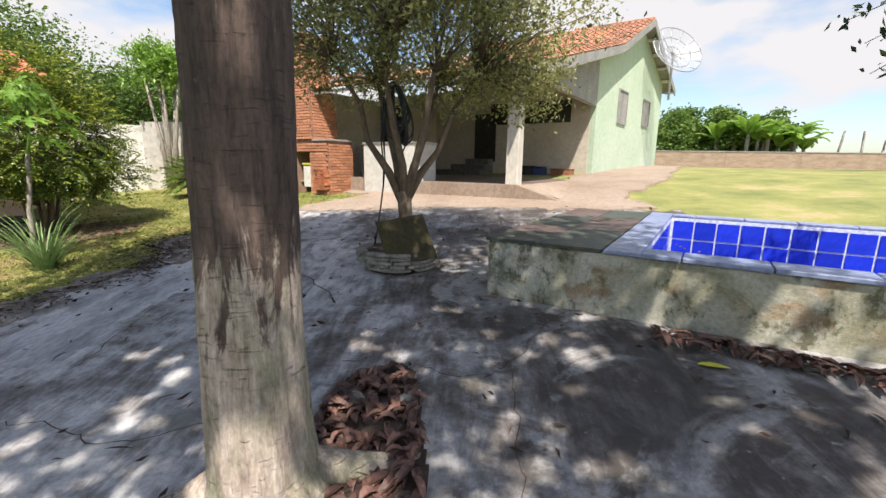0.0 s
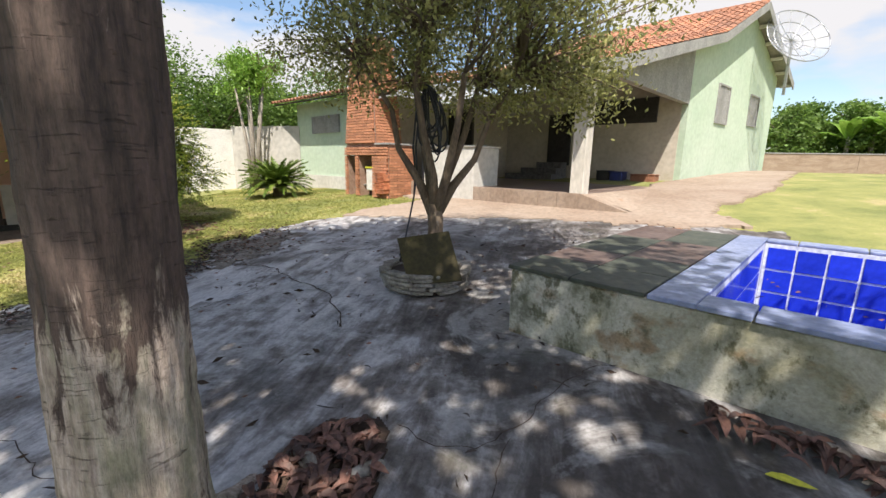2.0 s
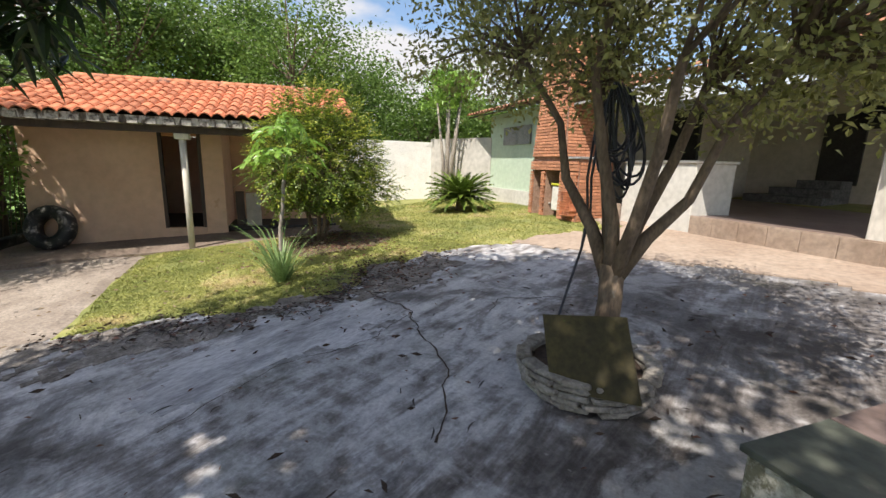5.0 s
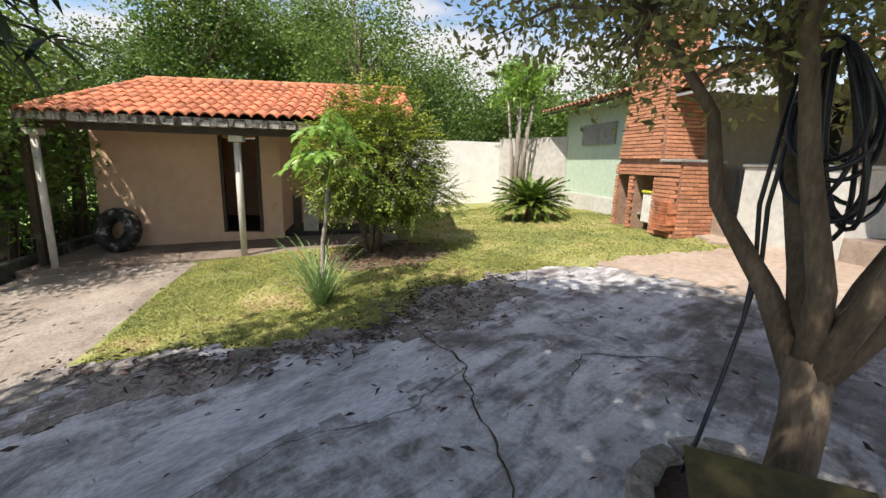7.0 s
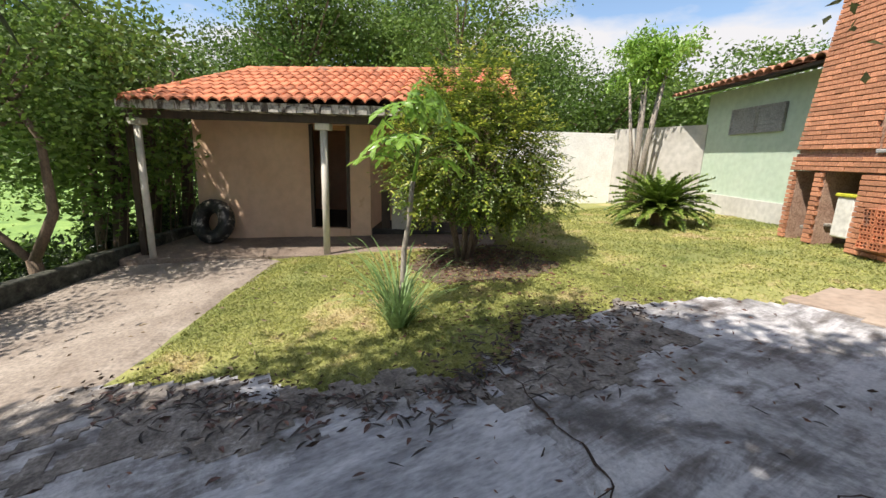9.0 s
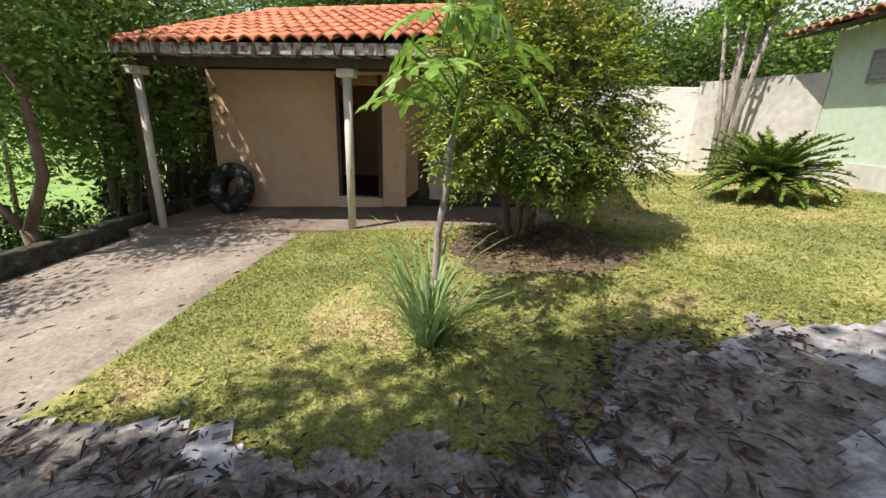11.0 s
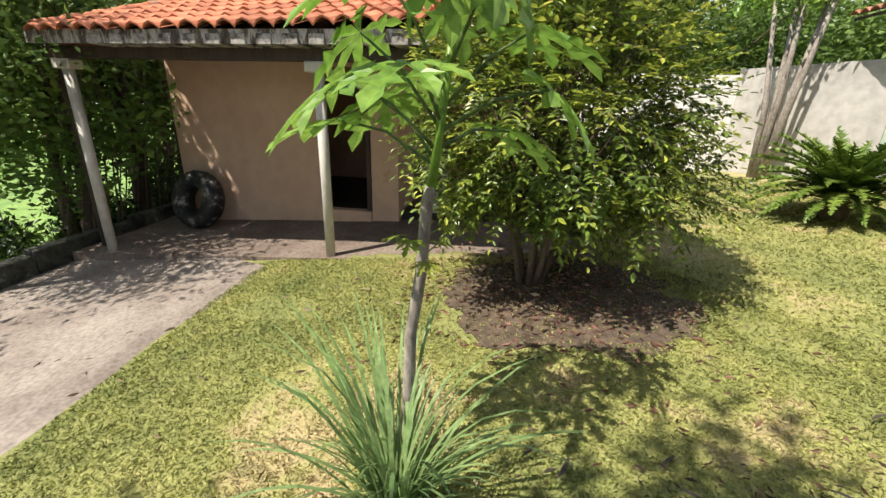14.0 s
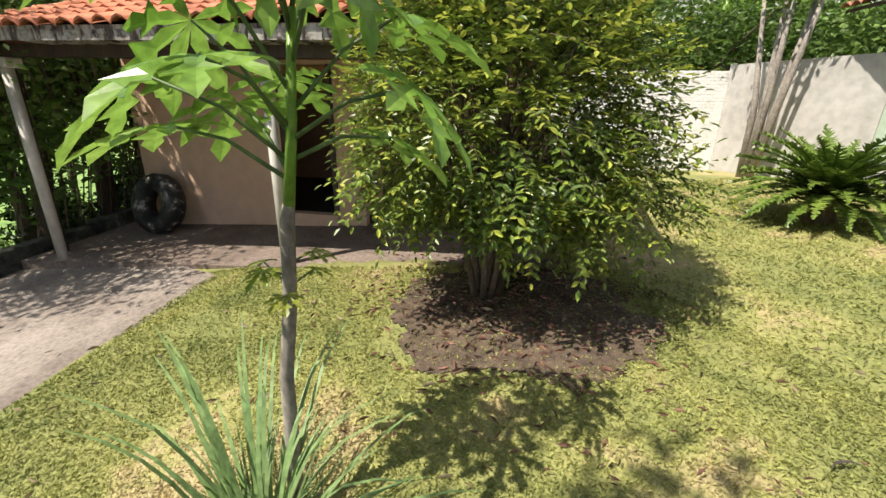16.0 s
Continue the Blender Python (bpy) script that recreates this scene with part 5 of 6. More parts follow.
# azimuth, elevation, height of the joint, stalk and blade lengths
PAPLEAVES = [(-112, 30, 1.44, .42, .32), (-90, 40, 1.50, .44, .34), (-128, 50, 1.58, .48, .33), (-75, 58, 1.70, .46, .34), (-150, 42, 1.46, .38, .30), (60, 28, 1.56, .44, .33),
             (82, 45, 1.64, .46, .34), (100, 18, 1.50, .36, .28), (40, 62, 1.76, .42, .33), (-40, 38, 1.60, .36, .30), (150, 55, 1.80, .38, .30), (-100, 74, 1.86, .36, .30), (75, 76, 1.90, .34, .28), (180, 30, 1.62, .36, .28), (-20, 70, 1.84, .30, .26)]
for k, (az, el, hz, L, bl) in enumerate(PAPLEAVES):
    az, el = radians(az), radians(el)
    d = Vector((math.cos(az) * math.cos(el), math.sin(az) * math.cos(el), math.sin(el)))
    base = (PB + Vector((.05, .10, 1.35))).lerp(top, (hz - 1.35) / .57)
    tip = base + d * L - Vector((0, 0, 0.05))
    lf = tagged(new("leaf"), "large lobed bright green leaf")
    lf.parent = pap
    bm = bmesh.new()
    tube(bm, [base, base + d * L * 0.5 + Vector((0, 0, .015)), tip], [.008, .006, .0045], 6)
    part("stalk", bm, M_LEMON, lf, smooth=True)
    bm = bmesh.new()
    papaya_leaf(bm, tip, Vector((d.x, d.y, -0.2 - 0.3 * (k % 3))), bl, rs_)
    part("blade", bm, M_LEAFP, lf)
for k in range(5):                                  # small side shoot on the old stem
    az = k * 1.9
    at = PB + Vector((.02, .06, 1.02 + .03 * k))
    d = Vector((math.cos(az), math.sin(az), .5)).normalized()
    lf = tagged(new("leaf"), "small pale young leaf")
    lf.parent = pap
    bm = bmesh.new()
    tube(bm, [at, at + d * .12], [.005, .003], 5)
    part("stalk", bm, M_LEMON, lf, smooth=True)
    bm = bmesh.new()
    papaya_leaf(bm, at + d * .12, Vector((d.x, d.y, -.2)), .09, rs_)
    part("blade", bm, M_LEAFY, lf)

lem = thing("lemongrass_clump", "clump of long arching grey green lemongrass blades", "plant")
LB = on(-4.83, 4.55)


def blades(bm, base, count, length, width, rng, spread=0.08, tall=1.25, low_=0.5):
    for k in range(count):
        az, el = rng.uniform(0, 6.283), rng.uniform(low_, tall)
        d = Vector((math.cos(az), math.sin(az), 0))
        side = Vector((-d.y, d.x, 0))
        p = base + d * rng.uniform(0, spread)
        L = length * rng.uniform(0.55, 1.1)
        last, n = None, 7
        for i in range(n + 1):
            t = i / n
            w = width * (1 - t) ** 0.6 * 0.5 + 0.0008
            pair = (bm.verts.new(p + side * w), bm.verts.new(p - side * w))
            if last:
                bm.faces.new((last[0], last[1], pair[1], pair[0]))
            last = pair
            a = el - t * t * rng.uniform(1.0, 1.5)
            p = p + (d * math.cos(a) + Vector((0, 0, math.sin(a)))) * (L / n)


bm = bmesh.new()
blades(bm, LB, 90, 0.60, 0.014, random.Random(9), 0.08, 1.5, 0.95)
part("blade", bm, M_LEMON, lem, "long narrow grey green blades", kind="stuff")
for k in range(70):
    bm = bmesh.new()
    blades(bm, LB, 1, 1.0, 0.024, random.Random(90 + k), 0.09, 1.45, 0.75)
    part("blade", bm, M_LEMON, lem, "long arching blade")

# ---- background woods ----
def tree(x, y, h, r, seed, mat, leafs=9000, size=0.22, label="tall leafy tree with an uneven crown", trunk=0.16, base=None, name="tree", low=0.5, fork=False):
    t = thing(name, label, "tree", "trees round the garden")
    b = on(x, y) if base is None else base
    rg = random.Random(seed)
    p, c = crown_points(b + Vector((0, 0, h * (1 + low) / 2)), (r, r, h * (1 - low) / 2), max(20, leafs // 70), 70, 0.12 * r + 0.12, seed, 0.3, 0.5)
    back = -(b.x - SO.x) * HV.x - (b.y - SO.y) * HV.y
    if back > 7:                                     # crowns behind the garden wall stay behind it
        p = p[-(p[:, 0] - SO.x) * HV.x - (p[:, 1] - SO.y) * HV.y > 6.95]
    bm = bmesh.new()
    tp = b + Vector((rg.uniform(-.3, .3), rg.uniform(-.3, .3), h * 0.5))
    if fork:
        knee = b + Vector((.06, -.02, .75))
        tube(bm, [b - Vector((0, 0, .6)), b + Vector((.0, 0, .3)), knee], [trunk * 1.1, trunk, trunk * .9], 10, .05, rg)
        tube(bm, [knee - Vector((0, 0, .05)), knee + Vector((.22, .38, .7)), knee + Vector((.15, .35, 1.7)), tp + Vector((0, .3, .4))], [trunk * .75, trunk * .65, trunk * .5, trunk * .35], 9, .05, rg)
        tube(bm, [knee - Vector((0, 0, .05)), knee + Vector((-.3, -.5, .45)), knee + Vector((-.45, -.75, 1.4))], [trunk * .6, trunk * .5, trunk * .3], 9, .05, rg)
    else:
        tube(bm, [b - Vector((0, 0, .3)), b.lerp(tp, .5) + Vector((.1, 0, 0)), tp], [trunk, trunk * .8, trunk * .6], 9, .05, rg)
    branch_set(bm, tp, trunk * .45, list(c[::max(1, len(c) // 14)]), rg, .3, 5)
    part("trunk", bm, M_BARK2, t, smooth=True)
    leaf_cloud("crown", p, size, mat, t, "", seed, 0.5, 0.1, 0.45)
    return t


rt_ = random.Random(17)
for k in range(13):                                   # behind the shed
    tree(*sp(-8.5 + k * 1.75, 8.0 + (k % 3) * 2.2).xy, (8.2 if k < 7 else 6.2 if k < 9 else 4.5) + rt_.uniform(-.5, .9), 2.3 + rt_.uniform(-.3, .5), 40 + k, (M_FAR, M_LEAF2, M_FAR, M_FAR)[k % 4], 14000, 0.15, low=0.42 if 2 <= k <= 5 else 0.12, trunk=.13)
for k, (s, r, h, w) in enumerate(((-4.9, 3.2, 6.2, 1.6), (-4.75, 0.9, 6.4, 1.7), (-3.98, -1.12, 5.2, 1.55), (-4.9, -4.2, 5.4, 1.6), (-8.8, 5.0, 8.5, 2.3), (-11.5, 1.0, 8.0, 2.4), (-8.5, -4.5, 7.0, 2.1), (-14, -5, 9, 2.6), (-14, 6, 10, 2.8))):
    tree(*sp(s, r).xy, h, w, 60 + k, (M_LEAF2, M_FAR, M_FAR)[k % 3], 11500 if k == 1 else 9000, (0.15, 0.15, 0.10, 0.12, 0.15, 0.15, 0.14, 0.15, 0.15)[k], label="slender leafy tree on the valley side", low=(0.30, 0.30, 0.42, 0.42, 0.3, 0.3, 0.4, 0.2, 0.2)[k], trunk=.1, fork=k == 2)
for k in range(26):                                   # undergrowth past the low wall
    s, r = -5.0 - rt_.random() * 6, -0.5 + k * 0.36
    t = thing("undergrowth_shrub", "low tangled green shrub past the wall", "shrub", "shrubs of the valley side")
    b = on(*sp(s, r).xy)
    q, c = crown_points(b + Vector((0, 0, .45)), (.75, .75, .55), 30, 50, .14, 200 + k, .3)
    leaf_cloud("foliage", q, .11, (M_FAR, M_LEAF2)[k % 2], t, "", k, .5)
for k, (s_, r_) in enumerate(((-4.35, 0.9), (-4.5, 2.0), (-4.3, 2.9))):
    t = thing("vine_covered_trunk", "dark leaning trunk wrapped in hanging vines", "tree trunk", "trees round the garden")
    bm = bmesh.new()
    foot = on(*sp(s_, r_).xy, -.3)
    pts_ = [foot, foot + Vector((.05, .02, 1.2)), foot + Vector((-.05, .1, 2.6)), foot + Vector((.1, 0, 4.6))]
    tube(bm, pts_, [.17, .14, .12, .08], 10, .08, rs_)
    part("trunk", bm, M_WOODD, t, smooth=True)
    bm = bmesh.new()
    for j in range(9):
        az = j * 2.4
        o_ = Vector((.2 * math.cos(az), .2 * math.sin(az), 0))
        tube(bm, [pts_[3] + o_ * 1.6, pts_[2] + o_ * 1.5 + Vector((0, .1, 0)), pts_[1] + o_ * 1.9, pts_[0] + o_ * (1.2 + .3 * (j % 3)) + Vector((0, 0, .3))], [.012, .014, .010, .008], 5)
    part("vine", bm, M_BARK2, t, "grey hanging vines", True)
for k in range(16):
    t = thing("tall_undergrowth", "tall dark tangled shrub beside the shed", "shrub", "shrubs of the valley side")
    b = on(*sp(-4.9 - .5 * (k % 3), -2.0 + k * .55).xy)
    q, c = crown_points(b + Vector((0, 0, 1.1)), (.7, .7, 1.1), 60, 50, .13, 400 + k, .2)
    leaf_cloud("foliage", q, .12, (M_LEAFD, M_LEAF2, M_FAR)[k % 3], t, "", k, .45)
for k in range(6):                                   # behind the white wall and the house
    tree(*sp(9.0 + k * 3.0, 9.2 + (k % 2) * 1.5).xy, 4.4 + rt_.uniform(-.3, .5), 2.0, 80 + k, (M_FAR, M_LEAF2)[k % 2], 7000, 0.2, low=0.2)
# unseen tree, added only for the shade patch on the far lawn
tree(17.5, 12.8, 10.5, 3.1, 130, M_FAR, 14000, 0.2, label="tall spreading tree, out of view, added to shade the far lawn", low=0.45)
for k in range(9):                                  # far right behind the wall
    tree(16.0 + k * 1.15, 33.5 + (k % 3) * 1.6, 4.6 + rt_.uniform(-.5, .6), 1.7, 100 + k, M_FAR, 3500, 0.3, low=0.02)
for k in range(11):                                   # bananas
    b = on(16.8 + rt_.random() * 9.0, 31.2 + rt_.random() * 1.6, rt_.uniform(-.8, .4))
    t = thing("banana_plant", "banana plant with broad arching leaves", "plant", "banana plants behind the wall")
    bm = bmesh.new()
    tube(bm, [b, b + Vector((0, 0, 2.4))], [.16, .10], 8)
    part("stem", bm, M_BARKP, t)
    for j in range(8):
        az, el = j * 2.4 + k, rt_.uniform(.5, 1.2)
        d, side = Vector((math.cos(az), math.sin(az), 0)), Vector((-math.sin(az), math.cos(az), 0))
        bm, p, prev = bmesh.new(), b + Vector((0, 0, 2.2)), None
        for i in range(9):
            u = i / 8
            w = 0.30 * math.sin(math.pi * min(1, .05 + .95 * u)) + .02
            row = [bm.verts.new(p + side * w + Vector((0, 0, -.08))), bm.verts.new(p), bm.verts.new(p - side * w + Vector((0, 0, -.08)))]
            if prev:
                bm.faces.new((prev[0], prev[1], row[1], row[0]))
                bm.faces.new((prev[1], prev[2], row[2], row[1]))
            prev = row
            a = el - u * u * 1.7
            p = p + (d * math.cos(a) + Vector((0, 0, math.sin(a)))) * .27
        part("leaf", bm, M_LEAFP, t)

slim = thing("slim_tree", "slender multi-stemmed tree with light green leaves by the wall", "tree")
ST = on(*sp(7.1, 5.2).xy)
for k in range(5):
    bm = bmesh.new()
    e = ST + Vector((-.5 + .28 * k, .2 * (k % 2), 3.4 + .25 * (k % 3)))
    tube(bm, [ST + Vector((.05 * k - .1, 0, -.1)), ST.lerp(e, .4) + Vector((.04, 0, 0)), e], [.075, .055, .03], 8, .05, rs_)
    part("trunk", bm, M_BARKP, slim, "pale grey stem", True)
    q, c = crown_points(e + Vector((0, 0, .3)), (.75, .75, .55), 16, 55, .14, 300 + k, .2)
    leaf_cloud("crown", q, .15, M_LEAFP, slim, "light green leaves", 310 + k, .4, .2)
for k, (x, ln) in enumerate(((25.6, .2), (27.4, -.05), (30.0, .25), (33.6, .2), (28.6, .1))):
    po = thing("fence_post", "thin leaning grey fence post behind the wall", "post", "fence posts")
    bm = bmesh.new()
    tube(bm, [Vector((x, 30.6, 1.0)), Vector((x + ln * 2, 30.6, 4.0 if k < 4 else 3.4))], [.08, .07], 6)
    part("shaft", bm, M_BEAM, po)

# ---- board, hose, tyre and other loose things ----
bo = thing("mossy_board", "square dark board with moss leaning in the planter", "board")
b0, b1, b2, b3 = (Vector(q) for q in ((-0.74, 4.12, 0.90), (-0.26, 4.20, 0.985), (-0.09, 4.06, 0.56), (-0.58, 3.98, 0.50)))
ux, uy = (b1 - b0).normalized(), (b3 - b0).normalized()
bm = bmesh.new()
nn = ux.cross(uy).normalized() * 0.012
vs = [bm.verts.new(q + s_ * nn) for s_ in (1, -1) for q in (b0, b1, b2, b3)]
for q in ((0, 1, 2, 3), (7, 6, 5, 4), (0, 4, 5, 1), (1, 5, 6, 2), (2, 6, 7, 3), (3, 7, 4, 0)):
    bm.faces.new([vs[k] for k in q])
part("panel", bm, M_BOARD, bo, "dark olive mossy panel")
ho = thing("garden_hose", "black coiled garden hose hung in the tree fork", "hose")
hc = Vector((-0.62, 4.70, 2.36))
rh = random.Random(12)
for k in range(11):
    bm = bmesh.new()
    wd, ht = 0.045 + 0.075 * rh.random(), 0.42 + 0.34 * rh.random()
    ox, oy = rh.uniform(-.01, .07), rh.uniform(-.06, .06)
    ring = []
    for j in range(25):
        an = 2 * math.pi * j / 24
        ring.append(hc + Vector((ox * (1 - math.cos(an)) + wd * math.sin(an) * (1.0 - .35 * math.cos(an)), oy + wd * .8 * math.sin(an + .4 + k), -ht / 2 * (1 - math.cos(an)) + rh.uniform(-.004, .004))))
    tube(bm, ring, [.0095] * 25, 7)
    part("coil", bm, M_HOSE, ho, "loop of black hose", True)
for k in range(2):
    bm = bmesh.new()
    q = [hc + Vector((-.08 - .03 * k, .0, -.1)), Vector((-0.75 - .03 * k, 4.72, 1.75)), Vector((-0.74 - .02 * k, 4.74, 1.50)), Vector((-.75, 4.66, 1.25)), Vector((-0.76, 4.52, 1.0)), Vector((-0.78, 4.42, .76)), Vector((-.80, 4.36, .62 + .06 * k))]
    tube(bm, q, [.0095] * len(q), 7)
    part("hose_tail", bm, M_HOSE, ho, smooth=True)
ty = thing("tyre", "old black tyre leaning on the peach wall", "tyre")
TYM = SM @ Matrix.Translation((-2.62, 1.14, 0.38)) @ Matrix.Rotation(radians(-12), 4, "Z") @ Matrix.Rotation(radians(-15), 4, "X") @ Matrix.Rotation(math.pi / 2, 4, "X") @ Matrix.Scale(1.1, 4)
bm = bmesh.new()
prev = first = None
for j in range(40):
    an = 2 * math.pi * j / 40
    row = []
    for rr, zz in ((.185, -.10), (.28, -.135), (.36, -.12), (.402 if j % 2 else .392, -.06), (.402 if j % 2 else .392, .06), (.36, .12), (.28, .135), (.185, .10), (.175, .0)):
        row.append(bm.verts.new(TYM @ Vector((rr * math.cos(an), rr * math.sin(an), zz))))
    if prev:
        for k in range(9):
            bm.faces.new((prev[k], prev[(k + 1) % 9], row[(k + 1) % 9], row[k]))
    else:
        first = row
    prev = row
for k in range(9):
    bm.faces.new((prev[k], prev[(k + 1) % 9], first[(k + 1) % 9], first[k]))
part("casing", bm, M_RUBBER, ty, "worn black rubber with pale scuffs", True)
pn = thing("leaning_boards", "two weathered boards leaning beside the shed door", "board")
block("board", (0.62, 1.75, .1), (0.80, 1.79, 0.98), M_WOODD, pn, SM @ Matrix.Rotation(0.05, 4, "X"), .004, "dark plank")
block("board", (0.84, 1.70, .1), (1.16, 1.74, 0.95), M_GREYPL, pn, SM @ Matrix.Rotation(0.05, 4, "X"), .004, "grey cement board")
bu = thing("bucket", "white plastic container with a yellow lid inside the barbecue", "container")
block("body", (-5.52, -.66, .86), (-5.24, -.42, 1.42), M_WHITE, bu, HM, .02)
block("lid", (-5.54, -.68, 1.423), (-5.22, -.40, 1.47), M_YELLOW, bu, HM, .01, "yellow lid")
hb = thing("hollow_bricks", "small stack of hollow clay bricks beside the barbecue", "bricks")
for j in range(5):
    for i in range(2):
        bm = bmesh.new()
        m = HM @ Matrix.Translation((-4.82 + .17 * i + .02 * (j % 2), -.92, .84 + .1 * j))
        box(bm, (0, 0, 0), (.155, .19, .012), m)
        box(bm, (0, 0, .083), (.155, .19, .095), m)
        for q in (0, .048, .096, .143):
            box(bm, (q, 0.001, .0125), (q + .012, .189, .0825), m)
        box(bm, (0.001, 0.001, .042), (.154, .189, .052), m)
        part("brick", bm, M_TILE, hb)
rk = thing("stone_slab_pile", "small pile of broken stones in the barbecue opening", "stones")
for k in range(4):
    block("stone", (-6.1 + .1 * k, -.62, .88 + .03 * k), (-5.85 + .07 * k, -.35, .93 + .03 * k), M_STONE, rk, HM @ Matrix.Translation((0, 0, 0)), .01)
for lab, nm, x0, x1, y0, y1, hh, mt in (("dark blue crate against the cream wall", "crate", -2.15, -1.75, 5.8, 6.2, .34, M_DARK), ("blue plastic box against the cream wall", "storage_box", -1.73, -1.35, 5.8, 6.25, .32, M_BLUEPL), ("low brown clay trough against the cream wall", "trough", -1.1, -.4, 5.8, 6.2, .26, M_TERRA)):
    t = thing(nm, lab, nm.replace("_", " "))
    block("body", (x0, y0, FL + .002), (x1, y1, FL + hh), mt, t, HM, .025)
    block("rim", (x0 - .015, y0 - .015, FL + hh + .001), (x1 + .015, y1 + .015, FL + hh + .03), mt, t, HM, .01)
pl = thing("brick_planter", "low weathered brick planter beside the gable wall", "planter")
for j in range(3):
    for i in range(6):
        block("brick", (.55 + (.1 if j % 2 else 0) * 0, 10.3 + .23 * i, 1.10 + .085 * j), (.75, 10.52 + .23 * i, 1.18 + .085 * j), M_BRICK, pl, HM, .006)
di = thing("satellite_dish", "grey wire mesh satellite dish behind the roof", "dish")
DM = Matrix.Translation((8.45, 18.3, 5.9)) @ Matrix.Rotation(radians(14), 4, "Z") @ Matrix.Rotation(radians(62), 4, "X")
for rr, zz in ((.35, .03), (.7, .12), (1.05, .28)):
    bm = bmesh.new()
    q = [DM @ Vector((rr * math.cos(a * math.pi / 16), rr * math.sin(a * math.pi / 16), zz)) for a in range(33)]
    tube(bm, q, [.018] * 33, 5)
    part("ring", bm, M_METAL, di, smooth=True)
for k in range(12):
    an = k * math.pi / 6
    bm = bmesh.new()
    tube(bm, [DM @ Vector((r_ * math.cos(an), r_ * math.sin(an), .255 * r_ * r_)) for r_ in (0, .35, .7, 1.05)], [.014] * 4, 5)
    part("rib", bm, M_METAL, di, smooth=True)
bm = bmesh.new()
tube(bm, [DM @ Vector((0, 0, 0)), Vector((8.6, 18.6, 4.2))], [.05, .05], 8)
part("mast", bm, M_METAL, di)
M_MESH = bpy.data.materials.new("wire_mesh")
M_MESH.use_nodes = True
_n, _l = M_MESH.node_tree.nodes, M_MESH.node_tree.links
_t, _m = _n.new("ShaderNodeBsdfTransparent"), _n.new("ShaderNodeMixShader")
_n["Principled BSDF"].inputs["Base Color"].default_value = (.35, .37, .42, 1)
_m.inputs[0].default_value = .3
_l.new(_t.outputs[0], _m.inputs[1])
_l.new(_n["Principled BSDF"].outputs[0], _m.inputs[2])
_l.new(_m.outputs[0], _n["Material Output"].inputs["Surface"])
bm = bmesh.new()
g0 = None
for r_ in (.05, .35, .7, 1.05):
    g1 = [bm.verts.new(DM @ Vector((r_ * math.cos(a * math.pi / 16), r_ * math.sin(a * math.pi / 16), .255 * r_ * r_ + .004))) for a in range(32)]
    if g0:
        for a in range(32):
            bm.faces.new((g0[a], g0[(a + 1) % 32], g1[(a + 1) % 32], g1[a]))
    g0 = g1
part("mesh_panel", bm, M_MESH, di, "see-through wire mesh")

# footing and soil by the pool, hole by the tree
for k in range(12):
    block("footing", (2.95 + .5 * k, B0 - .07 - .02 * (k % 3), .05), (3.44 + .5 * k, B0 - .003, .335 - .012 * k), M_DIRT, pool, HM, .012, "exposed red brick footing")
hole = [(-.62, 1.95), (-.45, 2.22), (-.22, 2.3), (-.08, 2.05), (-.05, 1.8), (.02, 1.4), (.0, 1.15), (-.35, 1.2), (-.5, 1.5)]
sheet("soil_ground", hole, .042, M_SOIL, "bare dark soil in a broken hole in the concrete", cell=.018, edge=.07)
for k, (x, y, w, l_, an) in enumerate(((-.22, 1.72, .09, .3, .3), (-.3, 1.52, .12, .34, .5), (-.45, 2.0, .05, .2, -.4), (-.12, 1.98, .05, .22, .9))):
    st = thing("rock", "dark rough stone lying in the soil by the tree", "stone", "stones by the tree")
    bm = bmesh.new()
    bmesh.ops.create_icosphere(bm, subdivisions=3, radius=1, matrix=Matrix.Translation(on(x, y, .05)) @ Matrix.Rotation(an, 4, "Z") @ Matrix.Diagonal((l_ * .5, w * .6, .05, 1)))
    for v in bm.verts:
        v.co += noise.noise_vector(v.co * 9) * .02
    part("stone_body", bm, M_STONE if k > 1 else M_SOIL, st, smooth=True)


def litter(name, pts_, size, mat, label, seed, lift=.045):
    c = np.array([tuple(on(x, y, lift + .012 * ((i * 7) % 5) / 5)) for i, (x, y) in enumerate(pts_)])
    ob = leaf_cloud(name, c, size, mat, None, label, seed, .33, 0, .93, "stuff")
    return ob


